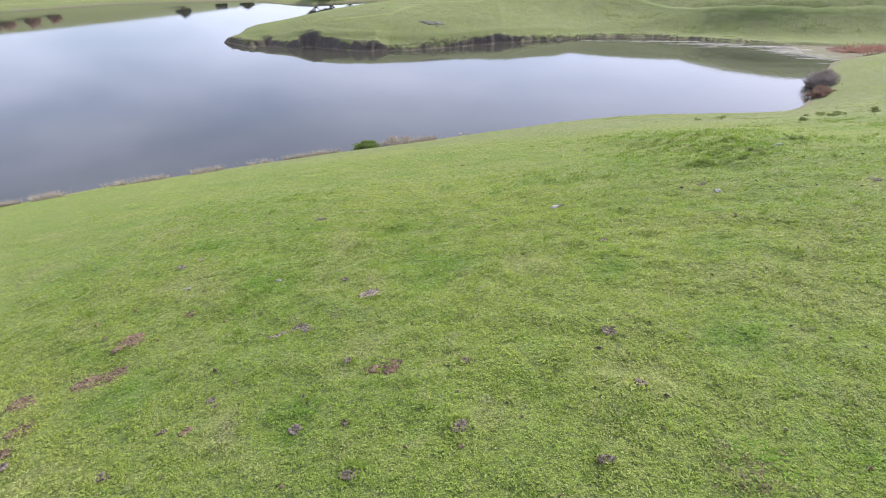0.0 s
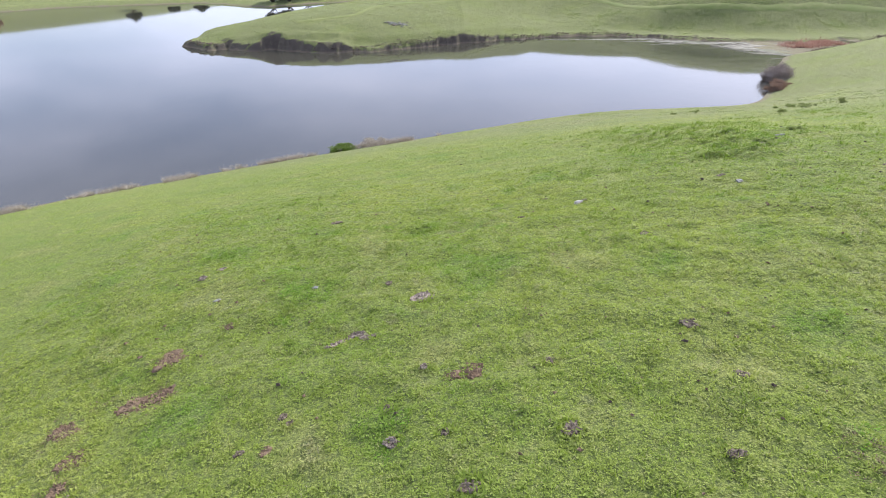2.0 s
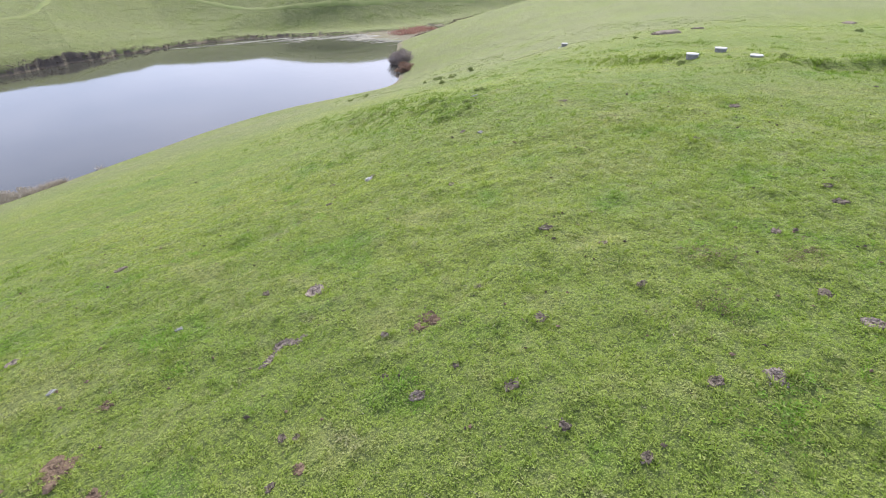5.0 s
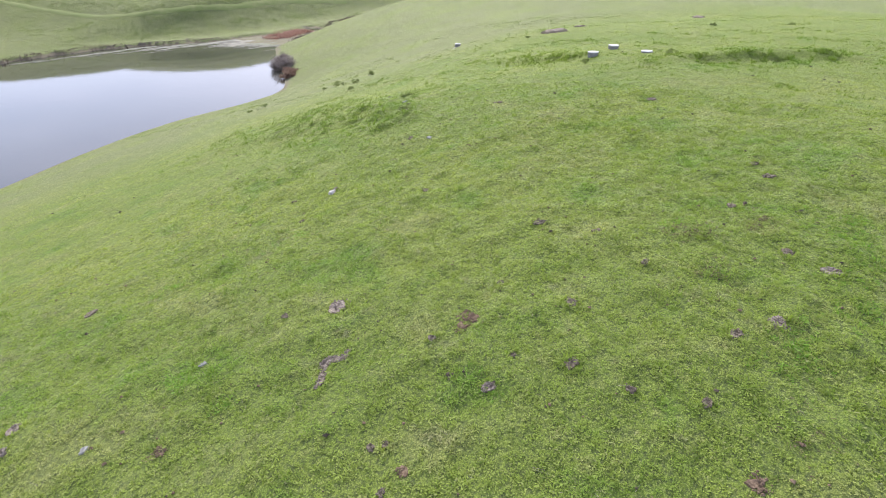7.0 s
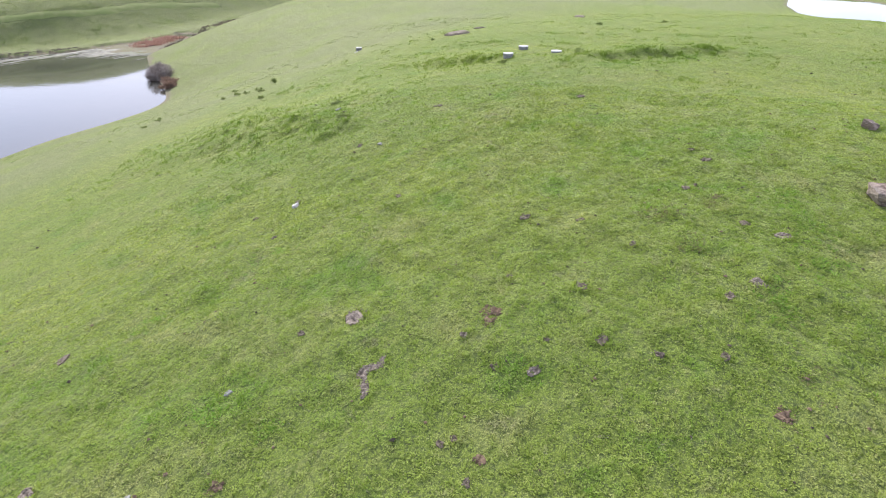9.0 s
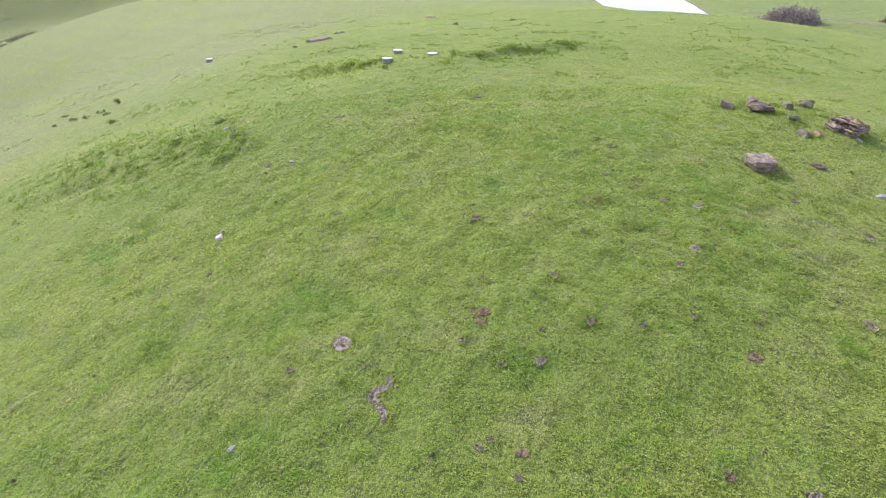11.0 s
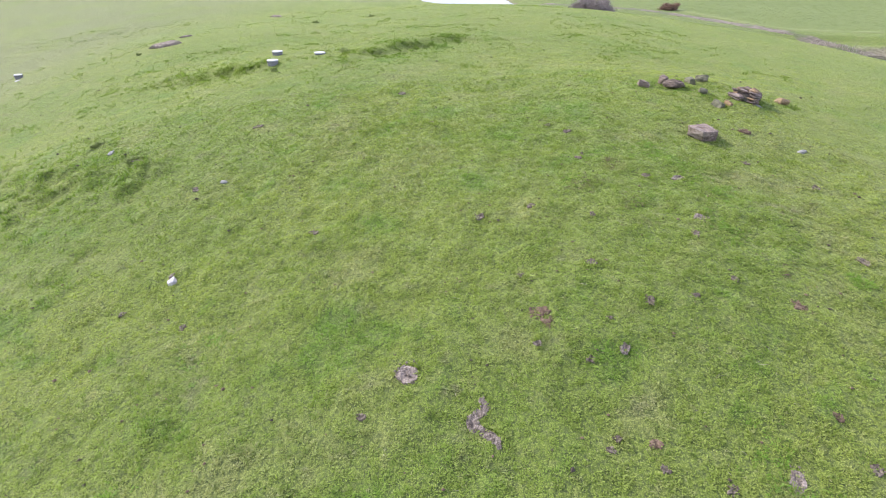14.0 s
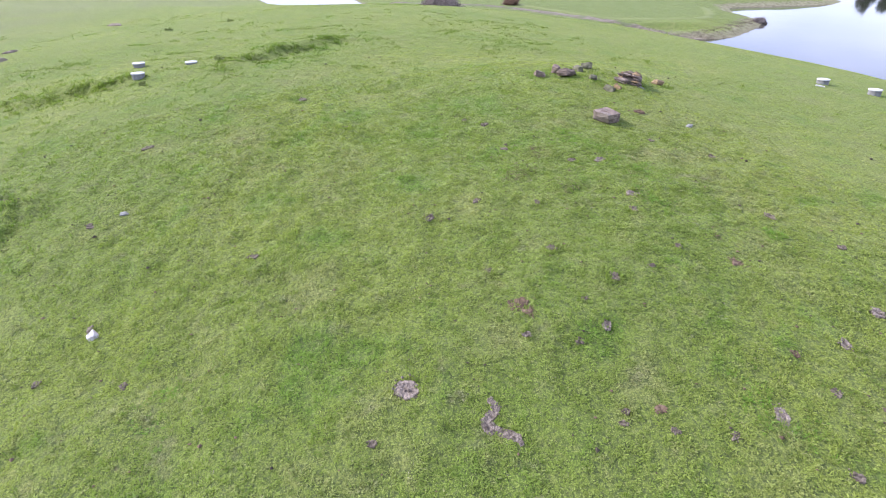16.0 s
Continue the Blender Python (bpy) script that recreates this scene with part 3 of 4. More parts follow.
# ---- grass ----
def tufts(name, density, box, keep, blades, sizes, seed, material, label, spread=0.035, lean=0.8, leafy=0.0):
    """Clumped grass: each tuft a spray of blades, each blade one triangle. sizes: height from, to, half breadth from, to.
    leafy: the share of low leaves, broad at the tip, among the upright blades."""
    r = np.random.RandomState(seed)
    x0, x1, y0, y1 = box
    count = int(density * (x1 - x0) * (y1 - y0))
    x, y = r.uniform(x0, x1, count), r.uniform(y0, y1, count)
    ok = r.uniform(0, 1, count) < keep(x, y)
    x, y = x[ok], y[ok]
    tall = (0.65 + 0.7 * r.uniform(0, 1, len(x)) ** 2) * (1 + 0.22 * lumps(x, y, 1.7, 11) + 0.2 * lumps(x, y, 0.6, 14) + 0.6 * lumps(x, y, 0.16, 12))
    tall = np.clip(tall, 0.4, 1.9)
    x, y, tall = [np.repeat(v, blades) for v in (x, y, tall)]
    n = len(x)
    a, b = r.uniform(0, 2 * np.pi, n), r.uniform(0, 2 * np.pi, n)
    d = spread * tall * np.sqrt(r.uniform(0, 1, n))
    x, y = x + d * np.cos(b), y + d * np.sin(b)
    z = surface(x, y)
    h = r.uniform(sizes[0], sizes[1], n) * tall
    w = r.uniform(sizes[2], sizes[3], n)
    b = b + r.normal(0, 0.5, n)
    out = lean * h * r.uniform(0.1, 1.0, n)
    one = np.stack([x + w * np.cos(a), y + w * np.sin(a), z - 0.01], -1)
    two = np.stack([x - w * np.cos(a), y - w * np.sin(a), z - 0.01], -1)
    tip = np.stack([x + out * np.cos(b), y + out * np.sin(b), z + h], -1)
    if leafy:
        low = r.uniform(0, 1, n) < leafy
        rise = h * (0.12 + 0.42 * r.uniform(0, 1, n))
        reach = h * r.uniform(0.45, 0.95, n)
        side = b + 1.571 + r.normal(0, 0.3, n)
        roll = r.normal(0, 0.4, n) * w
        root = np.stack([x - 0.3 * reach * np.cos(b), y - 0.3 * reach * np.sin(b), z + 0.5 * rise], -1)
        end = np.stack([x + reach * np.cos(b), y + reach * np.sin(b), z + rise], -1)
        broad = np.stack([1.4 * w * np.cos(side), 1.4 * w * np.sin(side), roll], -1)
        one[low], two[low], tip[low] = root[low], (end - broad)[low], (end + broad)[low]
    return tagged(triangle_cloud(name, np.stack([one, two, tip], 1), material), label, "grass", kind="stuff")


near_box, wide_box, far_box = (-12, 15, -5, 22), (-28, 38, -22, 44), (-45, 64, -34, 78)


def within_box(x, y, box):
    return (x > box[0]) & (x < box[1]) & (y > box[2]) & (y < box[3])


def fade(x, y):
    """One on the near slope, falling to nought further off."""
    return 1 - step(np.hypot(x - 5, y - 11) + 2 * waves(x, y, 9, 18), 19, 33)


# lush spots: centre and reach
LUSH = [(0.9, 1.8, 0.8, 0.6), (-2.1, 5.8, 0.45, 0.35), (-4.8, 4.2, 0.7, 0.5), (0.4, 14.1, 0.7, 0.6), (-4.9, 11.2, 0.4, 0.3), (-4.7, 9.8, 0.35, 0.3),
        (5.2, 1.6, 0.9, 0.6), (2.9, 0.9, 1.1, 0.6), (12.8, 11.7, 0.5, 0.4), (4.0, 4.6, 0.5, 0.4), (-1.2, 0.0, 0.5, 0.4), (-2.7, 15.2, 0.5, 0.4), (9.5, -2.4, 0.7, 0.8)]


def patches(x, y, spots, sharp):
    k = sum(np.exp(-(((x - a) / c) ** 2 + ((y - b) / d) ** 2)) for a, b, c, d in spots)
    return np.clip(k, 0, 1) * step(waves(x, y, 1.0, 21) + 0.6 * waves(x, y, 0.4, 22), -sharp, sharp + 0.3)


def near_turf(x, y):
    """Close leafy turf, thinner in small worn spots and towards the edge of the near slope."""
    worn = step(lumps(x, y, 0.16, 12) + 0.25 * lumps(x, y, 0.7, 33), -0.65, 0.05)
    return (0.34 + 0.66 * worn) * (1 - 0.5 * step(np.hypot(x + 0.5, y - 7.5), 7.5, 13.5)) * off_bare(x, y)


tufts("grass", 170, near_box, near_turf, 12, (0.026, 0.060, 0.0052, 0.0098), 5, BLADES, "short leafy green pasture turf grazed close", 0.040, 0.9, 0.6)
tufts("grass", 58, wide_box, lambda x, y: np.where(within_box(x, y, near_box), 0, 0.7 + 0.4 * lumps(x, y, 0.6, 13)) * fade(x, y), 6, (0.024, 0.055, 0.007, 0.013), 6, BLADES, "short leafy green grass on the further slope", 0.06, 1.2, 0.7)
tufts("grass", 8, far_box, lambda x, y: np.where(land(x, y) < LAKE + 0.3, 0, 0.6 + 0.4 * lumps(x, y, 2.0, 15)) * (1 - fade(x, y)), 5, (0.03, 0.06, 0.012, 0.024), 7, BLADES, "tufted green grass on the slope above the lake", 0.14, 1.5, 0.7)
tufts("grass", 3.0, (-55, 125, 124, 185), lambda x, y: np.where(land(x, y) < LAKE + 0.9, 0, 0.55 + 0.45 * waves(x, y, 4.0, 16)), 5, (0.05, 0.12, 0.03, 0.07), 12, BLADES, "tufted green grass on the hillside across the inlet", 0.3, 1.4)
tufts("grass", 3.5, (20, 108, 74, 118), lambda x, y: np.where(land(x, y) < LAKE + 0.4, 0, 0.6 + 0.4 * waves(x, y, 3.0, 19)), 5, (0.03, 0.07, 0.015, 0.035), 22, BLADES, "tufted green grass above the head of the inlet", 0.2, 1.4)
tufts("grass", 0.7, (90, 215, -190, -60), lambda x, y: np.where(land(x, y) < LAKE + 0.5, 0, 0.55 + 0.45 * waves(x, y, 4.0, 17)), 5, (0.05, 0.12, 0.04, 0.08), 13, BLADES, "tufted green grass on the low field beyond the hill", 0.3, 1.0)
tufts("tussock_grass", 75, (5, 19, 14, 34), lambda x, y: patches(x, y, ROUGH[:3], 0.1), 10, (0.07, 0.15, 0.010, 0.020), 8, TUSSOCK_BLADES, "taller rough green tussocks on a broken mound", 0.09, 0.6, 0.5)
tufts("tussock_grass", 110, (19, 30, 1, 24), lambda x, y: patches(x, y, ROUGH[3:8], 0.2), 11, (0.06, 0.16, 0.012, 0.024), 21, TUSSOCK_BLADES, "rough green tussocks along a low scarp", 0.10, 0.7, 0.4)
tufts("tussock_grass", 26, (-12, 34, -12, 34), lambda x, y: step(0.9 * lumps(x, y, 2.6, 51) + lumps(x, y, 0.5, 52), 0.62, 0.95), 10, (0.06, 0.13, 0.006, 0.012), 23, TUSSOCK_BLADES, "scattered taller green tufts left by grazing", 0.07, 0.7, 0.4)
tufts("tussock_grass", 9, (14, 62, -16, 72), lambda x, y: np.where(land(x, y) < LAKE + 0.5, 0, step(0.6 * lumps(x, y, 5.0, 57) + lumps(x, y, 0.8, 58), 0.55, 0.85)), 8, (0.05, 0.12, 0.012, 0.024), 28, TUSSOCK_BLADES, "scattered green tufts on the far slope, darkened for their shade", 0.09, 0.8, 0.5)
tufts("tussock_grass", 5, (40, 135, 143, 182), lambda x, y: 0.9 * step(lumps(0.3 * x, y, 2.2, 55) + 0.8 * lumps(0.5 * x, y, 0.9, 56), 0.0, 0.6), 9, (0.06, 0.16, 0.02, 0.045), 26, TUSSOCK_BLADES, "rough dark green tussocks on the terraced hillside", 0.3, 0.7, 0.4)
tufts("tussock_grass", 26, (-6, 5, -1, 12), lambda x, y: patches(x, y, ROUGH, 0.15), 9, (0.035, 0.08, 0.008, 0.014), 9, BLADES, "taller rough green tussocks among grazed grass", 0.06, 0.7, 0.5)
tufts("lush_grass", 190, (-7, 15, -5, 17), lambda x, y: patches(x, y, [(a, b, 0.8 * c, 0.8 * d) for a, b, c, d in LUSH], 0.9) * off_bare(x, y), 9, (0.035, 0.080, 0.006, 0.011), 10, LUSH_BLADES, "lush bright green grass round old dung", 0.05, 0.8, 0.6)
tufts("grass_edge", 420, (-9, 10, -3, 17), edge_grass, 8, (0.05, 0.10, 0.006, 0.011), 24, BLADES, "taller grass standing round dung and broken turf", 0.03, 0.7, 0.4)
WORN_SPOTS = [(a, b, 1.25 * c * d, 1.15 * c) for a, b, c, d in BARE] + [(3.9, 4.3, 0.55, 0.35), (4.9, 3.2, 0.5, 0.4), (2.2, 3.4, 0.5, 0.3), (-0.6, 1.4, 0.5, 0.35)]
tufts("dead_grass", 420, (-9, 7, 0, 11), lambda x, y: 0.8 * patches(x, y, WORN_SPOTS, 0.5), 8, (0.02, 0.05, 0.004, 0.008), 25, BROWN_BLADES, "dead brown grass on trodden, worn turf", 0.04, 1.4, 0.6)
AT_ROCKS = [(5.93, -0.66, 0.62, 0.62), (10.25, -2.05, 0.75, 0.6), (10.6, -0.95, 0.45, 0.4), (11.2, -3.6, 0.6, 0.7), (9.45, -2.8, 0.4, 0.4), (8.3, -2.9, 0.5, 0.5), (9.05, -4.4, 0.8, 0.8), (9.2, -6.15, 0.5, 0.5)]
tufts("tussock_grass", 130, (4.5, 13, -7.5, 0.5), lambda x, y: 0.8 * patches(x, y, AT_ROCKS, 0.7), 9, (0.06, 0.14, 0.006, 0.012), 27, TUSSOCK_BLADES, "taller green grass growing round the feet of rocks", 0.05, 0.6, 0.4)
tufts("grass_litter", 4.0, near_box, lambda x, y: 0.5 + 0.5 * lumps(x, y, 2.0, 31), 2, (0.025, 0.05, 0.003, 0.006), 11, STRAW, "pale dead grass stalks lying on the turf", 0.03, 5.0)


# ---- dung, stones and bare earth ----
def clods(r, places, size):
    """Crumbs of earth: squat eight-sided lumps at (x, y, z), as one bmesh."""
    bm = bmesh.new()
    for x, y, z in places:
        s = size * r.uniform(0.4, 1.2)
        turn = r.uniform(0, 3.14)
        c, d = math.cos(turn), math.sin(turn)
        tips = [Vector((c, d, 0)), Vector((-d, c, 0)), Vector((-c, -d, 0)), Vector((d, -c, 0)), Vector((0.2, 0.1, 0.75)), Vector((0, 0, -0.7))]
        vs = [bm.verts.new(Vector((x, y, z)) + q * s * r.uniform(0.7, 1.25)) for q in tips]
        for i in range(4):
            bm.faces.new((vs[i], vs[(i + 1) % 4], vs[4]))
            bm.faces.new((vs[(i + 1) % 4], vs[i], vs[5]))
    return bm


def cake(name, x, y, size, material, label, category, seed, high=0.02, stretch=1.0, turn=0.0, crumbs=24, edge=0.25, dome=0.0):
    """A flat broken crust set in the turf, with crumbs about it."""
    r = np.random.RandomState(seed)
    thing = new(name)
    thing.matrix_world = slope_pose(x, y, turn)
    bm = bmesh.new()
    rings, spokes = 7, 26
    shift = Vector(r.uniform(0, 90, 3))
    before = None
    for i in range(rings + 1):
        f = i / rings
        ring = []
        for j in range(spokes if i else 1):
            a = 6.2832 * j / spokes
            u = Vector((math.cos(a), math.sin(a), 0))
            rad = size * f * (1 + edge * 1.6 * noise.noise(u * 1.1 + shift) + edge * noise.noise(u * 3.5 + shift))
            p = Vector((rad * u.x * stretch, rad * u.y, 0))
            rough = 0.6 * noise.noise(p * 14 + shift) + 0.8 * abs(noise.noise(p * 30 + shift))
            p.z = -0.02 if i == rings else 0.006 + dome * (1 - f * f) + high * (0.35 + 0.9 * rough + 0.5 * (f > 0.55) * (f < 0.9))
            ring.append(bm.verts.new(p))
        for j in range(spokes if i else 0):
            q = (j + 1) % spokes
            bm.faces.new((before[0], ring[j], ring[q]) if i == 1 else (before[j], ring[j], ring[q], before[q]))
        before = ring
    from_bmesh("crust", bm, material, thing)
    spots = []
    for _ in range(crumbs):
        a, f = r.uniform(0, 6.283), r.uniform(0.25, 1.3)
        spots.append((size * f * math.cos(a) * stretch, size * f * math.sin(a), 0.008 + high * 0.5))
    tagged(from_bmesh("loose_earth", clods(r, spots, 0.018 + 0.09 * size), material, thing), kind="stuff")
    return tagged(thing, label, category)


def crumbs_about(count, box, seed, size, material, label):
    """Small lumps strewn over the turf, as soil crumbs and as dark stand-ins for pits, each uneven and eight-sided."""
    r = np.random.RandomState(seed)
    x, y = r.uniform(box[0], box[1], count), r.uniform(box[2], box[3], count)
    ok = r.uniform(0, 1, count) < 0.45 + 0.75 * lumps(x, y, 1.6, seed + 1, 2)
    x, y = x[ok], y[ok]
    n = len(x)
    s = size * r.uniform(0.25, 1.0, n) ** 1.6
    base = np.array([(1, 0, 0), (0, 1, 0), (-1, 0, 0), (0, -1, 0), (0, 0, 0.8), (0, 0, -0.8)])
    p = base[None] * s[:, None, None] * r.uniform(0.6, 1.4, (n, 6, 1)) * np.array([1, 1, 0.7])
    a = r.uniform(0, 6.283, n)
    turned = np.stack([p[..., 0] * np.cos(a)[:, None] - p[..., 1] * np.sin(a)[:, None], p[..., 0] * np.sin(a)[:, None] + p[..., 1] * np.cos(a)[:, None], p[..., 2]], -1)
    turned += np.stack([x, y, surface(x, y) + 0.3 * s + 0.008], -1)[:, None]
    sides = np.array([(0, 1, 4), (1, 2, 4), (2, 3, 4), (3, 0, 4), (1, 0, 5), (2, 1, 5), (3, 2, 5), (0, 3, 5)])
    return tagged(triangle_cloud("crumbs_and_pit_dots", turned[:, sides].reshape(-1, 3, 3), material), label, "soil", kind="stuff")


# added dark lumps stand in for shaded pits the coarse ground sheet lacks
crumbs_about(900, near_box, 91, 0.040, DARK_PIT, "dark lumps standing in for small shaded pits in the turf")
crumbs_about(420, (-6, 34, -10, 34), 93, 0.075, DARK_PIT, "dark lumps standing in for shaded pits on the further slope")
crumbs_about(1500, near_box, 95, 0.050, RED_EARTH, "reddish-brown crumbs of trodden soil among the grass")
DRY = "dried grey-brown cow pat crusted on short grass"
EARTH = "patch of bare reddish earth worn through the turf"
for k, (x, y, s) in enumerate(PALE_PATS):
    cake("cow_pat", x, y, s, GREY_EARTH, "dried pale grey-brown cow pat on short grass", "dung", 100 + k, 0.034, 1.1 + 0.08 * (k % 4), 47 * k)
for k, (x, y, s) in enumerate(DARK_PATS):
    cake("cow_pat", x, y, 0.85 * s, DUNG, DRY, "dung", 140 + k, 0.024, 1.1 + 0.1 * (k % 5), 61 * k, 20, 0.35)
for k, (x, y, s) in enumerate(SMALL_PATS):
    cake("cow_pat", x, y, s, DUNG, "small dark dried cow pat on short grass", "dung", 180 + k, 0.02, 1.1 + 0.1 * (k % 5), 53 * k, 12, 0.35)
cake("cow_pat", 6.2, -2.4, 0.15, RED_EARTH, "dark brown dung heap on short grass", "dung", 210, 0.05, 1.3, 60)
for k, (x, y, s, st) in enumerate(BARE):
    cake("earth_patch", x, y, s, RED_EARTH, EARTH, "earth", 220 + k, 0.014, 0.85 * st, 33 * k, 60 if s > 0.15 else 24, 0.75)
cake("earth_patch", -4.97, 4.14, 0.12, GREY_EARTH, "crescent of bare earth among lush grass", "earth", 240, 0.02, 2.2, 150)
cake("earth_mound", 36.0, 23.9, 0.75, TAN_EARTH, "low mound of bare brown earth and clods on the hillside", "earth", 241, 0.07, 1.25, 110, 60, 0.4, 0.20)
cake("earth_mound", 39.5, 23.2, 0.30, TAN_EARTH, "small heap of bare brown earth on the hillside", "earth", 242, 0.05, 1.4, 110, 30, 0.4, 0.10)
cake("earth_mound", 57.5, 17.9, 0.5, TAN_EARTH, "low strip of turned brown earth on the hilltop", "earth", 243, 0.07, 2.4, 20, 50, 0.4, 0.12)


def earth_scar(points, width, label):
    """A winding strip of bare cracked earth sunk in the turf."""
    thing = new("earth_scar")
    r = np.random.RandomState(77)
    pts = np.array(points)
    s = np.linspace(0, len(pts) - 1, 70)
    i = np.minimum(s.astype(int), len(pts) - 2)
    f = (s - i)[:, None]
    p0, p3 = pts[np.maximum(i - 1, 0)], pts[np.minimum(i + 2, len(pts) - 1)]
    c = 0.5 * (2 * pts[i] + (pts[i + 1] - p0) * f + (2 * p0 - 5 * pts[i] + 4 * pts[i + 1] - p3) * f**2 + (3 * pts[i] - p0 - 3 * pts[i + 1] + p3) * f**3)
    d = np.gradient(c, axis=0)
    nrm = np.stack([-d[:, 1], d[:, 0]], 1) / np.linalg.norm(d, axis=1)[:, None]
    across, verts, faces, spots = 9, [], [], []
    for j in range(len(c)):
        taper = math.sin(math.pi * min(1, max(0.0, (j + 2) / 73))) ** 0.35
        wide = width * taper * (1 + 0.7 * noise.noise(Vector((j * 0.16, 3, 0))) + 0.25 * noise.noise(Vector((j * 0.6, 9, 0))))
        for k in range(across):
            e = c[j] + nrm[j] * wide * (k / (across - 1) - 0.5) * 2
            lump = 0.5 * noise.noise(Vector((e[0], e[1], 0)) * 12) + abs(noise.noise(Vector((e[0], e[1], 5)) * 28))
            z = float(surface(e[0], e[1]))
            verts.append((e[0], e[1], z - 0.03 if k in (0, across - 1) else z + 0.006 + 0.045 * max(0, lump)))
            if r.uniform() < 0.12:
                spots.append((e[0], e[1], z + 0.015))
    for j in range(len(c) - 1):
        for k in range(across - 1):
            q = j * across + k
            faces.append((q, q + across, q + across + 1, q + 1))
    mesh_object("crust", verts, faces, GREY_EARTH, thing)
    tagged(from_bmesh("loose_earth", clods(r, spots, 0.026), GREY_EARTH, thing), kind="stuff")
    return tagged(thing, label, "earth")


def hull_rock(r, sx, sy, sz, points=6, rough_by=0.05, top=(0.40, 0.92)):
    """An angular weathered block about 2 sx by 2 sy by 2 sz, with broad broken faces."""
    bm = bmesh.new()
    for cx in (-1, 1):
        for cy in (-1, 1):
            for cz in (-1, 1):
                pull = r.uniform(*top) if cz > 0 else r.uniform(0.7, 1.0)
                bm.verts.new((cx * sx * pull, cy * sy * pull * r.uniform(0.65, 1.0), cz * sz * r.uniform(0.55, 1.0)))
    for _ in range(points):
        v = r.normal(size=3)
        v = v / np.max(np.abs(v)) ** 0.7 / np.linalg.norm(v) ** 0.3 * r.uniform(0.8, 1.05)
        bm.verts.new((v[0] * sx, v[1] * sy, v[2] * sz))
    made = bmesh.ops.convex_hull(bm, input=list(bm.verts))
    loose = {v for v in made["geom_interior"] + made["geom_unused"] if isinstance(v, bmesh.types.BMVert)}
    bmesh.ops.delete(bm, geom=list(loose | {v for v in bm.verts if not v.link_faces}), context="VERTS")
    size = max(sx, sy, sz)
    bmesh.ops.bevel(bm, geom=list(bm.edges), offset=0.035 * size, segments=1, affect="EDGES")
    for reach in (0.5, 0.3, 0.17):
        bmesh.ops.triangulate(bm, faces=list(bm.faces))
        bmesh.ops.subdivide_edges(bm, edges=[e for e in bm.edges if e.calc_length() > reach * size], cuts=1)
    bmesh.ops.triangulate(bm, faces=list(bm.faces))
    seed = Vector(r.uniform(0, 90, 3))
    for v in bm.verts:
        q = v.co / size
        k = noise.fractal(q * 2.2 + seed, 0.9, 2.0, 5)
        seam = max(0.0, 1 - abs(noise.noise(Vector((q.x * 0.8, q.y * 0.8, q.z * 4)) + seed)) * 8)
        v.co += v.co.normalized() * size * rough_by * (k - 0.9 * seam)
    return bm


earth_scar(SCAR, 0.100, "winding scar of bare cracked grey earth in the turf")


def rock(x, y, size, material, label, seed, turn=0.0, sink=0.3, facets=12, tilt=16, top=(0.40, 0.92)):
    r = np.random.RandomState(seed)
    ob = from_bmesh("rock", hull_rock(r, *size, facets, 0.06, top), material)
    ob.matrix_world = slope_pose(x, y, turn) @ Matrix.Translation((0, 0, size[2] * (1 - sink))) @ pose(0, 0, 0, r.uniform(-tilt, tilt), r.uniform(-tilt, tilt), 0)
    return tagged(ob, label, "rock", group="rocks on the hill")


rock(5.93, -0.66, (0.42, 0.44, 0.235), ROCK, "large blocky tan boulder standing on the grass", 33, 190, 0.16, 4, 5, (0.78, 0.96))
rock(10.6, -0.95, (0.25, 0.20, 0.14), ROCK, "low tan rock half sunk in the grass", 4, 60, 0.4)
rock(10.25, -2.05, (0.47, 0.34, 0.19), DARK_ROCK, "big dark brown rock with a pale top, in the grass", 5, 110, 0.35)
rock(10.75, -1.85, (0.22, 0.20, 0.19), ROCK, "pale tan rock leaning on a dark one", 15, 30, 0.3)
rock(11.0, -3.2, (0.24, 0.18, 0.15), MOSSY_ROCK, "brown rock grown with moss, in the grass", 6, 0, 0.3)
rock(11.4, -4.0, (0.27, 0.19, 0.18), MOSSY_ROCK, "dark brown rock with a flat pale top", 7, 40, 0.3)
rock(9.45, -2.8, (0.17, 0.14, 0.11), MOSSY_ROCK, "small mossy rock in the grass", 8, 75, 0.3)
rock(8.30, -2.75, (0.26, 0.17, 0.13), MOSSY_ROCK, "low rock grown with green moss, in the grass", 9, 15, 0.35)
rock(8.35, -3.2, (0.16, 0.12, 0.09), OCHRE_ROCK, "small ochre stone beside a brown rock", 19, 15, 0.35)
rock(9.15, -4.78, (0.28, 0.24, 0.19), ROCK, "tan boulder leaning against a layered rock", 10, 30, 0.25)
rock(9.2, -6.15, (0.31, 0.20, 0.12), OCHRE_ROCK, "flat ochre slab of rock on the grass", 11, 100, 0.2)


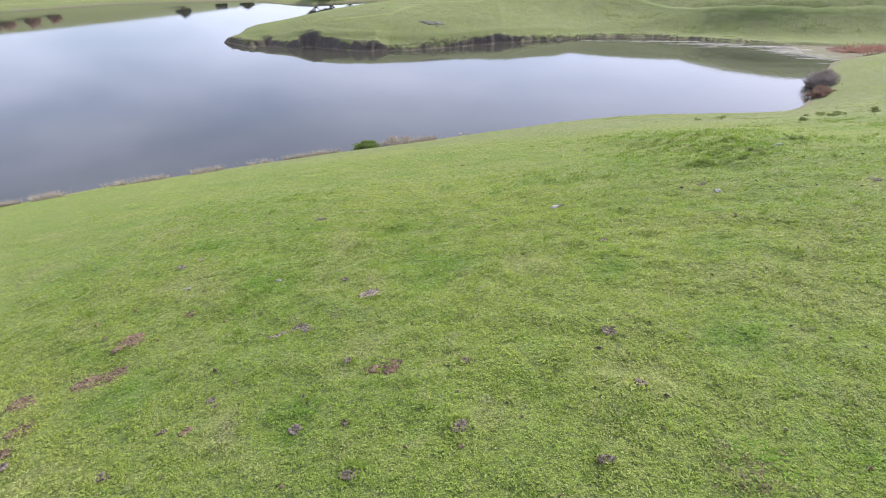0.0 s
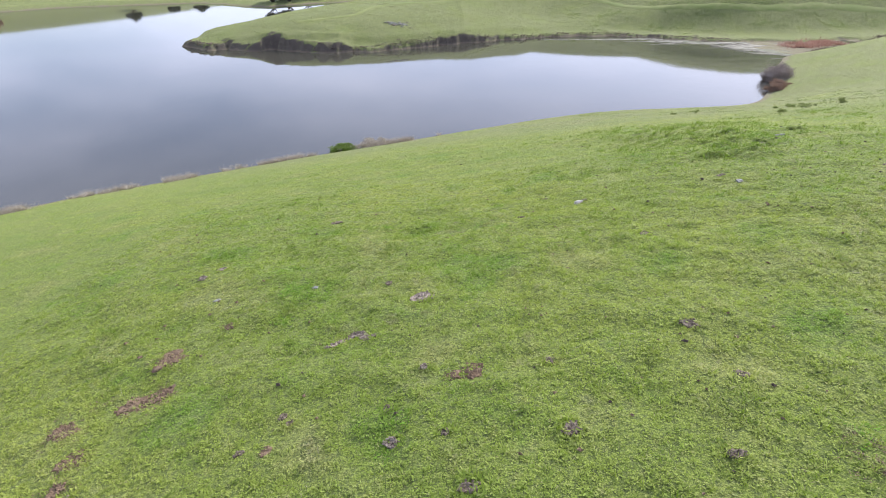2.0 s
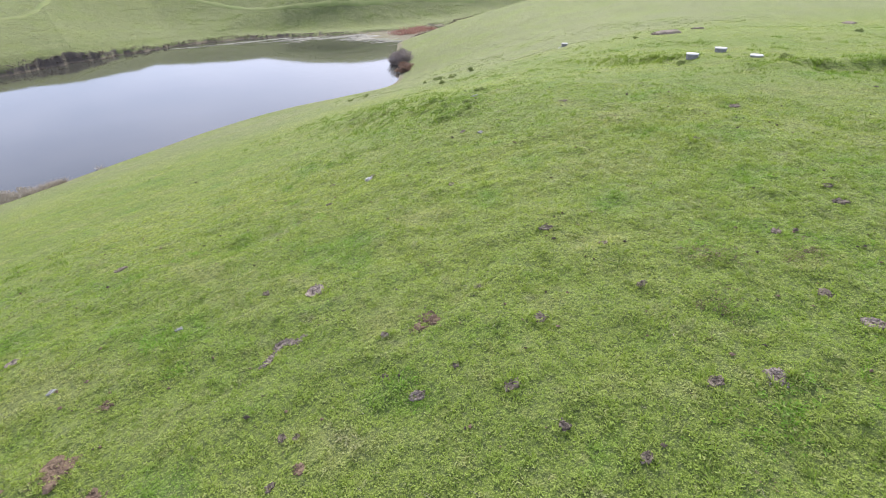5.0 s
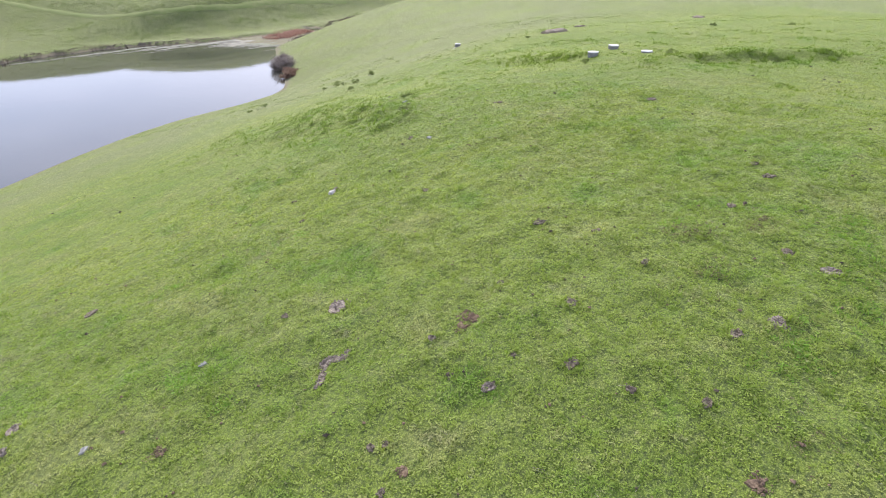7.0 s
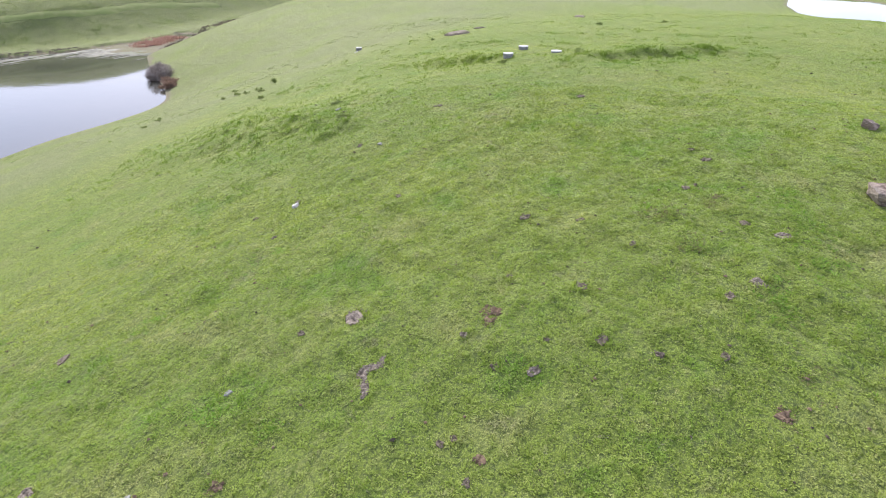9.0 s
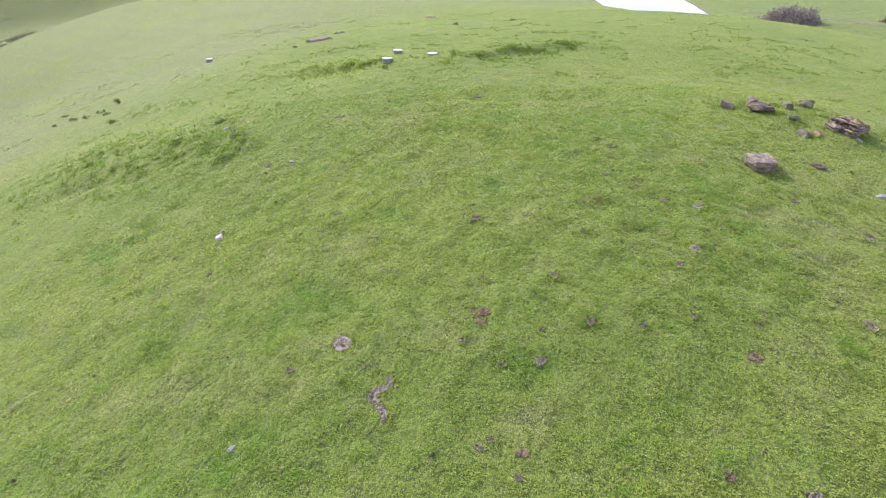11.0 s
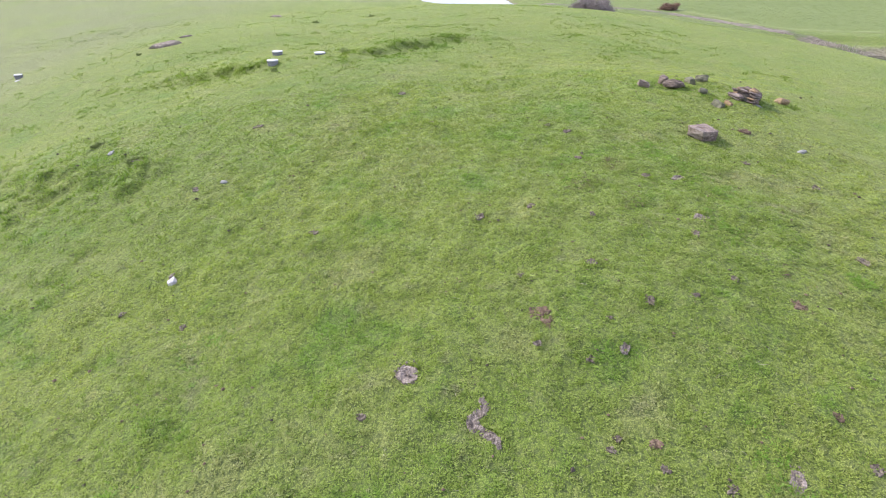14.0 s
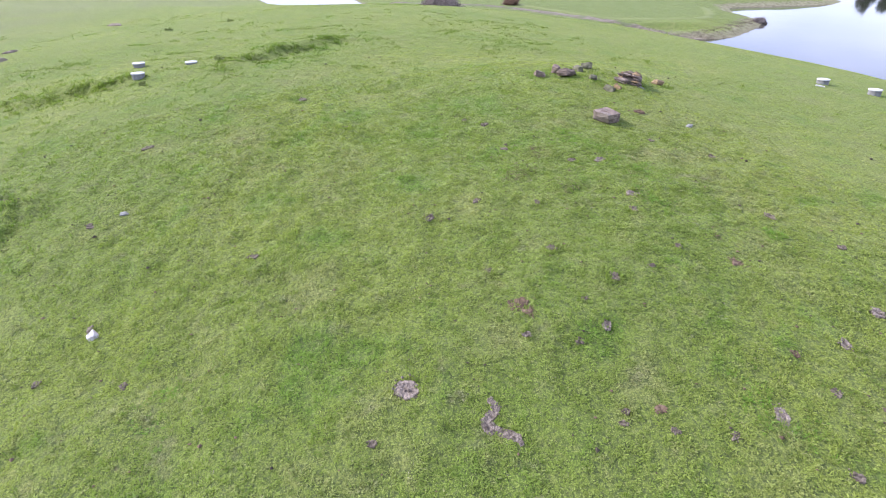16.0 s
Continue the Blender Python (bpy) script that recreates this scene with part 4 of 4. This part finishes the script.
def layered_rock(x, y, turn):
    """A weathered outcrop of tilted layers."""
    r = np.random.RandomState(12)
    thing = new("layered_rock")
    thing.matrix_world = slope_pose(x, y, turn) @ pose(0, 0, -0.05, 0, 0, 0) @ Matrix.Scale(1.3, 4)
    core = from_bmesh("core", hull_rock(r, 0.32, 0.25, 0.17, 8, 0.08), DARK_ROCK, thing)
    core.matrix_basis = pose(0, 0, 0.08, 0, 8, 20)
    for k in range(26):
        up = (k // 3) / 8
        a, reach = 2.094 * k + r.uniform(-0.5, 0.5), 0.34 * math.sqrt(1 - 0.8 * up * up)
        bm = hull_rock(r, r.uniform(0.13, 0.22), r.uniform(0.10, 0.16), r.uniform(0.022, 0.038), 6, 0.07)
        ob = from_bmesh("layer", bm, (DARK_ROCK, ROCK, DARK_ROCK, ROCK, OCHRE_ROCK)[k % 5], thing)
        ob.matrix_basis = pose(reach * math.cos(a), 0.8 * reach * math.sin(a), 0.03 + 0.30 * up, r.uniform(-9, 9), 2 + r.uniform(-8, 8), math.degrees(a) + 90 + r.uniform(-25, 25))
    block = from_bmesh("block", hull_rock(r, 0.12, 0.11, 0.09, 6, 0.05), OCHRE_ROCK, thing)
    block.matrix_basis = pose(0.20, 0.04, 0.33, 12, 18, 30)
    return tagged(thing, "weathered brown rock split into thin stacked layers, on the grass", "rock", group="rocks on the hill")


layered_rock(8.95, -4.2, 200)


def pale_stone(x, y, s, seed, material, label, high=0.22):
    r = np.random.RandomState(seed)
    ob = from_bmesh("stone", hull_rock(r, 0.85 * s, s * 0.68, s * high, 8, 0.09), material)
    ob.matrix_world = slope_pose(x, y, seed * 37 % 180) @ Matrix.Translation((0, 0, s * 0.06))
    return tagged(ob, label, "stone", group="pale stones")


for k, (x, y, s) in enumerate([(-6.55, 11.25, 0.12), (7.75, 14.8, 0.16), (4.82, -3.55, 0.19), (-4.17, 11.27, 0.12), (12.0, 19.7, 0.2), (8.35, -4.45, 0.17)]):
    pale_stone(x, y, s, 40 + k, PALE_STONE, "flat pale grey stone in the short grass")
pale_stone(3.25, 15.46, 0.18, 54, WHITE_STONE, "bright white stone lying in the short grass", 0.45)
pale_stone(3.45, 15.52, 0.13, 58, TAN_EARTH, "small pinkish-brown stone beside a white one", 0.5)


# ---- concrete well rings ----
def ring_mesh(outer, inner, z0, z1, lip):
    bm = bmesh.new()
    profile = [(inner, z0), (outer * 0.90, z0), (outer * 0.92, z0 + 0.03), (outer, z1 - lip), (outer - lip, z1), (inner, z1), (inner, z1 - 0.02)]
    n = 40
    loops = [[bm.verts.new((rad * math.cos(6.28319 * j / n), rad * math.sin(6.28319 * j / n), z)) for j in range(n)] for rad, z in profile]
    for a, b in zip(loops, loops[1:] + loops[:1]):
        for j in range(n):
            bm.faces.new((a[j], a[(j + 1) % n], b[(j + 1) % n], b[j]))
    return bm


def lid_mesh(radius, z, thick):
    bm = bmesh.new()
    n = 40
    profile = [(radius * 0.98, z), (radius, z + 0.012), (radius, z + thick - 0.015), (radius * 0.975, z + thick), (radius * 0.55, z + thick + 0.012), (0.06, z + thick + 0.018)]
    loops = [[bm.verts.new((rad * math.cos(6.28319 * j / n), rad * math.sin(6.28319 * j / n), zz)) for j in range(n)] for rad, zz in profile]
    for a, b in zip(loops, loops[1:]):
        for j in range(n):
            bm.faces.new((a[j], a[(j + 1) % n], b[(j + 1) % n], b[j]))
    bm.faces.new(loops[-1])
    return bm


def well(x, y, high, label):
    thing = new("well_cover")
    thing.matrix_world = pose(x, y, ground_at(x, y) - 0.06, 0, 0, x * 31 % 90)
    from_bmesh("body", ring_mesh(0.292, 0.22, -0.15, high, 0.015), CONCRETE, thing, False)
    part_lid = from_bmesh("lid", lid_mesh(0.312, high + 0.002, 0.05), LID_WHITE, thing, False)
    tagged(part_lid, "sunbleached white lid")
    return tagged(thing, label, "well cover", group="well covers on the hill")


TALL, LOW = "grey concrete well ring with a white lid, standing in pasture", "low white concrete well cover, nearly flush with the grass"
well(22.1, 14.55, 0.25, TALL)
well(25.2, 14.6, 0.25, TALL)
well(23.5, 12.05, 0.13, LOW)
well(40.0, 36.7, 0.32, TALL)
well(9.4, -18.1, 0.27, TALL)
well(7.2, -18.9, 0.30, TALL)


def slab(x, y, sx, sy):
    bm = bmesh.new()
    bmesh.ops.create_cube(bm, size=1.0)
    for v in bm.verts:
        v.co = Vector((v.co.x * sx, v.co.y * sy, v.co.z * 0.05))
    bmesh.ops.bevel(bm, geom=list(bm.edges), offset=0.015, segments=2, affect="EDGES")
    ob = from_bmesh("slab", bm, LID_WHITE)
    ob.matrix_world = slope_pose(x, y, 35) @ Matrix.Translation((0, 0, 0.02))
    return tagged(ob, "flat white concrete slab in the grass", "slab")


slab(38.7, 36.2, 0.55, 0.35)
slab(8.75, -16.9, 0.42, 0.26)


# ---- shrubs, reeds and trees ----
def stems(r, count, spread, high, thick, lean):
    """Tapered bent stems as thin three-sided tubes, as loose triangles."""
    tris = []
    for _ in range(count):
        a, d = r.uniform(0, 6.283), spread * math.sqrt(r.uniform(0, 1))
        p = Vector((d * math.cos(a), d * math.sin(a), -0.05))
        way = Vector((lean * math.cos(a) * d / max(spread, 0.01), lean * math.sin(a) * d / max(spread, 0.01), 1)) + Vector(r.normal(size=3)) * 0.15
        way.normalize()
        h, w = high * r.uniform(0.5, 1.0) * (1.1 - 0.4 * d / max(spread, 0.01)), thick
        for s in range(3):
            q = p + way * h / 3
            side = way.cross(Vector(r.normal(size=3))).normalized()
            up2 = way.cross(side)
            w2 = w * 0.6
            for i in range(3):
                c0, c1 = [math.cos(2.094 * k) * side + math.sin(2.094 * k) * up2 for k in (i, i + 1)]
                tris += [(p + c0 * w, p + c1 * w, q + c1 * w2), (p + c0 * w, q + c1 * w2, q + c0 * w2)]
            p, w = q, w2
            way = (way + Vector(r.normal(size=3)) * 0.25).normalized()
    return np.array([[tuple(v) for v in tri] for tri in tris])


def leaves(r, count, spread, high, size, hollow=0.5):
    """Small leaf triangles in uneven clumps through a rounded crown."""
    clumps = max(6, count // 160)
    u = r.normal(size=(clumps, 3))
    u /= np.linalg.norm(u, axis=1)[:, None]
    u[:, 2] = np.abs(u[:, 2])
    c = u * r.uniform(hollow, 1.0, (clumps, 1)) * np.array([spread, spread, high])
    pick = r.randint(0, clumps, count)
    p = c[pick] + r.normal(size=(count, 3)) * np.array([spread, spread, high]) * 0.13
    p[:, 2] = np.abs(p[:, 2]) + 0.03
    d = r.normal(size=(count, 2, 3))
    d /= np.linalg.norm(d, axis=2)[:, :, None]
    s = size * r.uniform(0.6, 1.3, (count, 1))
    return np.stack([p, p + d[:, 0] * s, p + (d[:, 0] * 0.5 + d[:, 1] * 0.45) * s], 1)


def bush(name, x, y, spread, high, seed, leaf, stem, n_leaf, n_stem, size, label, category="bush", thick=0.02):
    r = np.random.RandomState(seed)
    thing = new(name)
    thing.matrix_world = pose(x, y, ground_at(x, y), 0, 0, seed * 17)
    tagged(triangle_cloud("stems", stems(r, n_stem, spread * 0.75, high, thick, 0.8), stem, thing), kind="stuff")
    if n_leaf:
        triangle_cloud("foliage", leaves(r, n_leaf, spread, high, size), leaf, thing)
    return tagged(thing, label, category)


bush("bush", 59.8, 93.0, 2.6, 2.5, 1, TWIGS, TWIGS, 6500, 160, 0.18, "dense grey-brown leafless bush overhanging the water's edge", thick=0.06)
bush("bush", 62.5, 96.0, 2.0, 2.0, 2, TWIGS, TWIGS, 5000, 120, 0.17, "dense grey-brown leafless bush on the lake bank", thick=0.06)
bush("bush", 55.3, 85.3, 1.4, 1.1, 3, RED_STEMS, BARK, 3500, 160, 0.24, "low reddish-brown scrub at the foot of a bush by the lake", thick=0.03)
bush("bush", 57.0, 87.0, 1.6, 1.0, 4, RED_STEMS, BARK, 2600, 120, 0.22, "low reddish-brown scrub on the lake bank", thick=0.03)
bush("bush", -10.2, 59.3, 1.5, 0.6, 5, GREEN_LEAVES, BARK, 3500, 40, 0.22, "low dark green bush on the lake shore", thick=0.02)
bush("bush", -7.0, 61.0, 2.1, 0.65, 7, STRAW, STRAW, 5200, 160, 0.16, "pale dry straw-coloured scrub on the lake shore", thick=0.015)
bush("bush", 30.3, 39.9, 0.5, 0.4, 8, WEED_LEAVES, STRAW, 1100, 30, 0.08, "small green weed clump on the hillside", "weed", 0.01)
bush("bush", 152, -60, 6.0, 4.6, 9, TWIGS, TWIGS, 9000, 260, 0.55, "large bare brown thicket beside the pond", thick=0.09)
bush("bush", 160, -67, 4.5, 3.6, 10, TWIGS, TWIGS, 6000, 200, 0.55, "large bare brown thicket beside the pond", thick=0.09)
bush("bush", 161, -91, 3.0, 2.2, 11, RED_STEMS, BARK, 4000, 160, 0.4, "rust-brown scrub on the eroded bank", thick=0.05)
for k, (x, y, s) in enumerate([(-171, 226, 3.0), (-178, 222, 3.5), (-165, 231, 2.6)]):
    bush("bush", x, y, s, 3.0, 30 + k, RUST_STEMS, RUST_STEMS, 2600, 80, 0.6, "rust-brown thicket on the slope of the far shore", thick=0.08)
bush("bush", 113.5, -152, 2.4, 1.5, 12, TWIGS, BARK, 3500, 90, 0.3, "dark tangle of driftwood and roots on the tip of the spit", thick=0.08)


def stand(name, outline, count, high, thick, seed, material, label, category, lean=0.45, gaps=-0.1):
    """Upright dry stems scattered along a line or over a patch: (x, y, spread) in turn."""
    r = np.random.RandomState(seed)
    k = r.randint(0, len(outline) - 1, count)
    f = r.uniform(0, 1, (count, 1))
    ends = np.array(outline, float)
    c = ends[k] * (1 - f) + ends[k + 1] * f
    x, y = c[:, 0] + r.normal(size=count) * c[:, 2], c[:, 1] + r.normal(size=count) * c[:, 2]
    z = land(x, y)
    ok = (z > LAKE - 0.35) & (z < LAKE + 1.6) & (waves(x, y, 5, seed + 40) + 0.6 * waves(x, y, 1.5, seed + 41) > gaps)
    x, y, z = x[ok], y[ok], np.maximum(z[ok], LAKE - 0.1)
    n = len(x)
    a, b = r.uniform(0, 6.283, n), r.uniform(0, 6.283, n)
    h = high * r.uniform(0.4, 1.1, n)
    w = thick * r.uniform(0.6, 1.3, n)
    one = np.stack([x + w * np.cos(a), y + w * np.sin(a), z - 0.03], -1)
    two = np.stack([x - w * np.cos(a), y - w * np.sin(a), z - 0.03], -1)
    tip = np.stack([x + lean * h * np.cos(b), y + lean * h * np.sin(b), z + h], -1)
    return tagged(triangle_cloud(name, np.stack([one, two, tip], 1), material), label, category, kind="stuff")


stand("shore_reeds", [(-42, 40, 0.5), (-33, 46, 0.6), (-21.5, 52.8, 0.6), (-11, 59.3, 0.6), (0.5, 65.2, 0.3)], 27000, 0.55, 0.022, 1, STRAW, "pale dry grass and reeds along the lake shore", "reeds", 1.0, 0.2)
stand("reed_bed", [(85, 128, 1.5), (91, 130.5, 1.5), (97, 132, 1.5)], 9000, 0.8, 0.06, 2, RUST_STEMS, "rust-red reeds at the head of the inlet", "reeds")
stand("bank_scrub", [(-10, 127, 0.8), (6, 134.5, 0.8), (20, 141.5, 0.8), (34, 146.5, 0.8), (48, 147, 0.8), (60, 142.5, 0.9)], 4000, 0.4, 0.05, 3, DEAD, "brown dead scrub along the eroded far bank", "scrub")


def tree(x, y, high, spread, seed, label):
    r = np.random.RandomState(seed)
    thing = new("tree")
    thing.matrix_world = pose(x, y, ground_at(x, y) - 0.1)
    triangle_cloud("trunk", stems(r, 7, spread * 0.12, high * 0.95, 0.28, 1.6), BARK, thing)
    triangle_cloud("crown", leaves(r, 5200, spread, high * 0.62, 0.75, 0.35) + np.array([0, 0, high * 0.33]), DARK_LEAVES, thing)
    return tagged(thing, label, "tree", group="trees on the far shore")


for k, (x, y, h, s) in enumerate([(-128, 266, 4.5, 3.0), (-112, 272, 3, 2.6), (-100, 272, 3, 2.6), (-58, 234, 6, 3.6), (-53, 238, 5, 3.4), (-47, 246, 6, 4.0), (-41, 250, 5, 3.6),
                                  (150, -345, 11, 5.0), (166, -342, 13, 5.5), (182, -344, 11, 5.0), (198, -350, 12, 5.0)]):
    tree(x, y, h, s, 60 + k, "dark green round-crowned tree on the far shore")


# ---- tracks and the algae on the inlet ----
def track(points, width, label, name="track", material=TRACK):
    """A worn strip lying on the ground along a gentle curve."""
    pts = np.array(points, float)
    s = np.linspace(0, len(pts) - 1, 90)
    i = np.minimum(s.astype(int), len(pts) - 2)
    f = (s - i)[:, None]
    p0, p3 = pts[np.maximum(i - 1, 0)], pts[np.minimum(i + 2, len(pts) - 1)]
    c = 0.5 * ((2 * pts[i]) + (pts[i + 1] - p0) * f + (2 * p0 - 5 * pts[i] + 4 * pts[i + 1] - p3) * f**2 + (3 * pts[i] - p0 - 3 * pts[i + 1] + p3) * f**3)
    d = np.gradient(c, axis=0)
    nrm = np.stack([-d[:, 1], d[:, 0]], 1) / np.linalg.norm(d, axis=1)[:, None]
    verts, faces, across = [], [], 5
    for j, (q, m) in enumerate(zip(c, nrm)):
        for k in range(across):
            e = q + m * width * (k / (across - 1) - 0.5) * (1 + 0.2 * math.sin(j * 0.9))
            verts.append((e[0], e[1], float(surface(e[0], e[1])) + (0.10 if 0 < k < across - 1 else -0.05)))
    for j in range(len(c) - 1):
        for k in range(across - 1):
            a = j * across + k
            faces.append((a, a + across, a + across + 1, a + 1))
    return tagged(mesh_object(name, verts, faces, material, None, True), label, "track" if name == "track" else "earth", kind="structure")


track([(39, 183), (51, 169.4), (59, 160), (71, 154), (88, 150.3), (108, 152.4), (135, 153)], 2.2, "pale green grassed track along the hillside above the inlet")
track([(-30, 137), (-23, 139.5), (-17, 143), (-11, 153), (4, 158), (10, 166), (16, 180), (22, 200)], 1.6, "pale worn grass track over the low headland")
track([(-190, 182), (-165, 203), (-149, 220), (-138, 231), (-110, 245)], 2.5, "pale dirt track along the far shore")
track([(170, -92), (141, -96.6), (122, -102), (113, -122), (118, -135), (134, -150)], 3.0, "pale grassed track along the edge of the far field")


track([(90, -118), (95, -110), (101, -104), (113, -99), (128, -95), (150, -88), (178, -76), (205, -62)], 5.0, "bare brown eroded earth along the bank of the low field", "earth_bank", BANK_EARTH)


def mats_on_water(name, spots, count, size, seed, material, label):
    """Ragged flat rafts of algae on the water."""
    r = np.random.RandomState(seed)
    verts, faces = [], []
    for _ in range(count):
        a, b, c, d = spots[r.randint(len(spots))]
        x, y, s = a + r.normal() * c, b + r.normal() * d, size * r.uniform(0.3, 1.2)
        if ground_at(x, y) > LAKE + 0.02:
            continue
        k = len(verts)
        n = 9
        ph = r.uniform(0, 6.28)
        lift = r.uniform(0.008, 0.05)
        for top in (LAKE + lift, LAKE - 0.01):
            verts += [(x + 4.0 * s * (1 + 0.35 * math.sin(3 * q + ph)) * math.cos(q), y + 0.28 * s * (1 + 0.35 * math.sin(2 * q + ph)) * math.sin(q), top) for q in [6.2832 * j / n for j in range(n)]]
        faces.append(tuple(range(k, k + n)))
        faces += [(k + j, k + n + j, k + n + (j + 1) % n, k + (j + 1) % n) for j in range(n)]
    return tagged(mesh_object(name, verts, faces, material), label, "algae", kind="stuff")


mats_on_water("algae", [(70, 134.5, 6, 0.8), (77, 129, 5, 2), (77, 124, 2.5, 3), (79, 121, 2, 2.5), (75, 127, 2.5, 2), (52, 141, 8, 0.6), (80, 131, 5, 1.2), (64, 137.5, 7, 0.6)], 1700, 0.42, 5, ALGAE, "pale floating algae at the head of the inlet")
for k, (x, y, s) in enumerate([(-7.3, 137.5, 0.7), (-5.8, 138.2, 0.5), (-8.8, 138.6, 0.55), (-4.2, 139.8, 0.4), (-3.4, 137.0, 0.4)]):
    rock(x, y, (0.6 * s, 0.5 * s, 0.3 * s), GREY_EARTH, "grey rock in the turf of the headland", 80 + k, 40 * k, 0.4)


def rubble(line, count, size, seed, material, label):
    """Loose broken stones and clods strewn along a bank."""
    r = np.random.RandomState(seed)
    base = np.array([(1, 0, 0), (-1, 0, 0), (0, 1, 0), (0, -1, 0), (0, 0, 1), (0, 0, -1)], float)
    sides = [(0, 2, 4), (2, 1, 4), (1, 3, 4), (3, 0, 4), (2, 0, 5), (1, 2, 5), (3, 1, 5), (0, 3, 5)]
    ends = np.array(line, float)
    verts, faces = [], []
    for _ in range(count):
        k, f = r.randint(len(ends) - 1), r.uniform()
        c = ends[k] * (1 - f) + ends[k + 1] * f
        x, y = c[0] + r.normal() * c[2], c[1] + r.normal() * c[2]
        z = ground_at(x, y)
        if z < LAKE - 0.1:
            continue
        s = size * r.uniform(0.3, 1.0) ** 1.5
        a = r.uniform(0, 3.14)
        q = (base * r.uniform(0.6, 1.2, (6, 3)) + r.normal(0, 0.15, (6, 3))) * s * np.array([1, 0.8, 0.55])
        n = len(verts)
        verts += [(x + v[0] * math.cos(a) - v[1] * math.sin(a), y + v[0] * math.sin(a) + v[1] * math.cos(a), z + v[2] + 0.2 * s) for v in q]
        faces += [(n + i, n + j, n + m) for i, j, m in sides]
    return tagged(mesh_object("rubble", verts, faces, material), label, "stones", kind="stuff")


rubble([(94, -112, 1.0), (99, -105, 1.2), (112, -99, 1.6), (128, -95, 1.8), (150, -88, 2.0), (178, -76, 2.0), (205, -62, 2.0)], 900, 0.28, 3, BANK_EARTH, "broken earth and stones along the eroded bank")
rubble([(-55, 134, 0.4), (-43, 127.5, 0.5), (-19, 124, 0.5), (6, 134.5, 0.6), (34, 146, 0.6), (58, 142.5, 0.6), (75, 136, 0.8)], 1300, 0.34, 4, DARK_ROCK, "dark clods and stones fallen from the bank")
rubble([(-5.5, 168, 0.8), (-2.5, 166.5, 0.9), (0.5, 165.5, 0.6)], 170, 0.9, 6, PALE_STONE, "heap of grey field stones beside the track on the headland")
rubble([(-8.8, 138.5, 0.5), (-4.6, 138.4, 0.5)], 90, 0.4, 7, PALE_STONE, "grey field stones scattered on the headland turf")
stand("bank_scrub", [(84, 118, 1.0), (96, 125, 1.2), (108, 132, 1.5), (130, 140, 2.0)], 5000, 0.6, 0.06, 8, DEAD, "brown dead scrub in the gully above the inlet", "scrub")
stand("bank_scrub", [(99, -104, 1.5), (128, -95, 2.0), (150, -89, 2.0), (185, -73, 2.5)], 6000, 0.7, 0.08, 6, STRAW, "dead straw-coloured scrub along the eroded bank", "scrub")
for k, (x, y, s) in enumerate([(28.5, 43.0, 0.5), (29.0, 45.4, 0.4), (33.5, 48.3, 0.5), (23.3, 47.8, 0.6), (20.5, 46.0, 0.35), (34.0, 25.3, 0.3), (42.0, 13.0, 0.45), (46.0, 8.0, 0.4), (13.3, 20.7, 0.4), (28.2, 42.7, 0.6), (27.1, 40.3, 0.5), (27.7, 39.4, 0.45), (21.2, 33.2, 0.5), (25.6, 37.2, 0.4), (10.5, 18.4, 0.45), (20.8, 14.3, 0.4), (23.1, 10.7, 0.5)]):
    bush("weed", x, y, 0.75 * s, 0.4 * s, 300 + k, WEED_LEAVES, STRAW, 500, 16, 0.08, "small olive-green weed clump in the pasture", "weed", 0.008)
stand("bank_scrub", [(97, -108, 1.5), (100, -116, 2.0), (103, -126, 2.0), (109, -138, 2.0), (114, -150, 1.5)], 2200, 0.4, 0.06, 9, DEAD, "dead brown growth on the bank of the spit", "scrub")
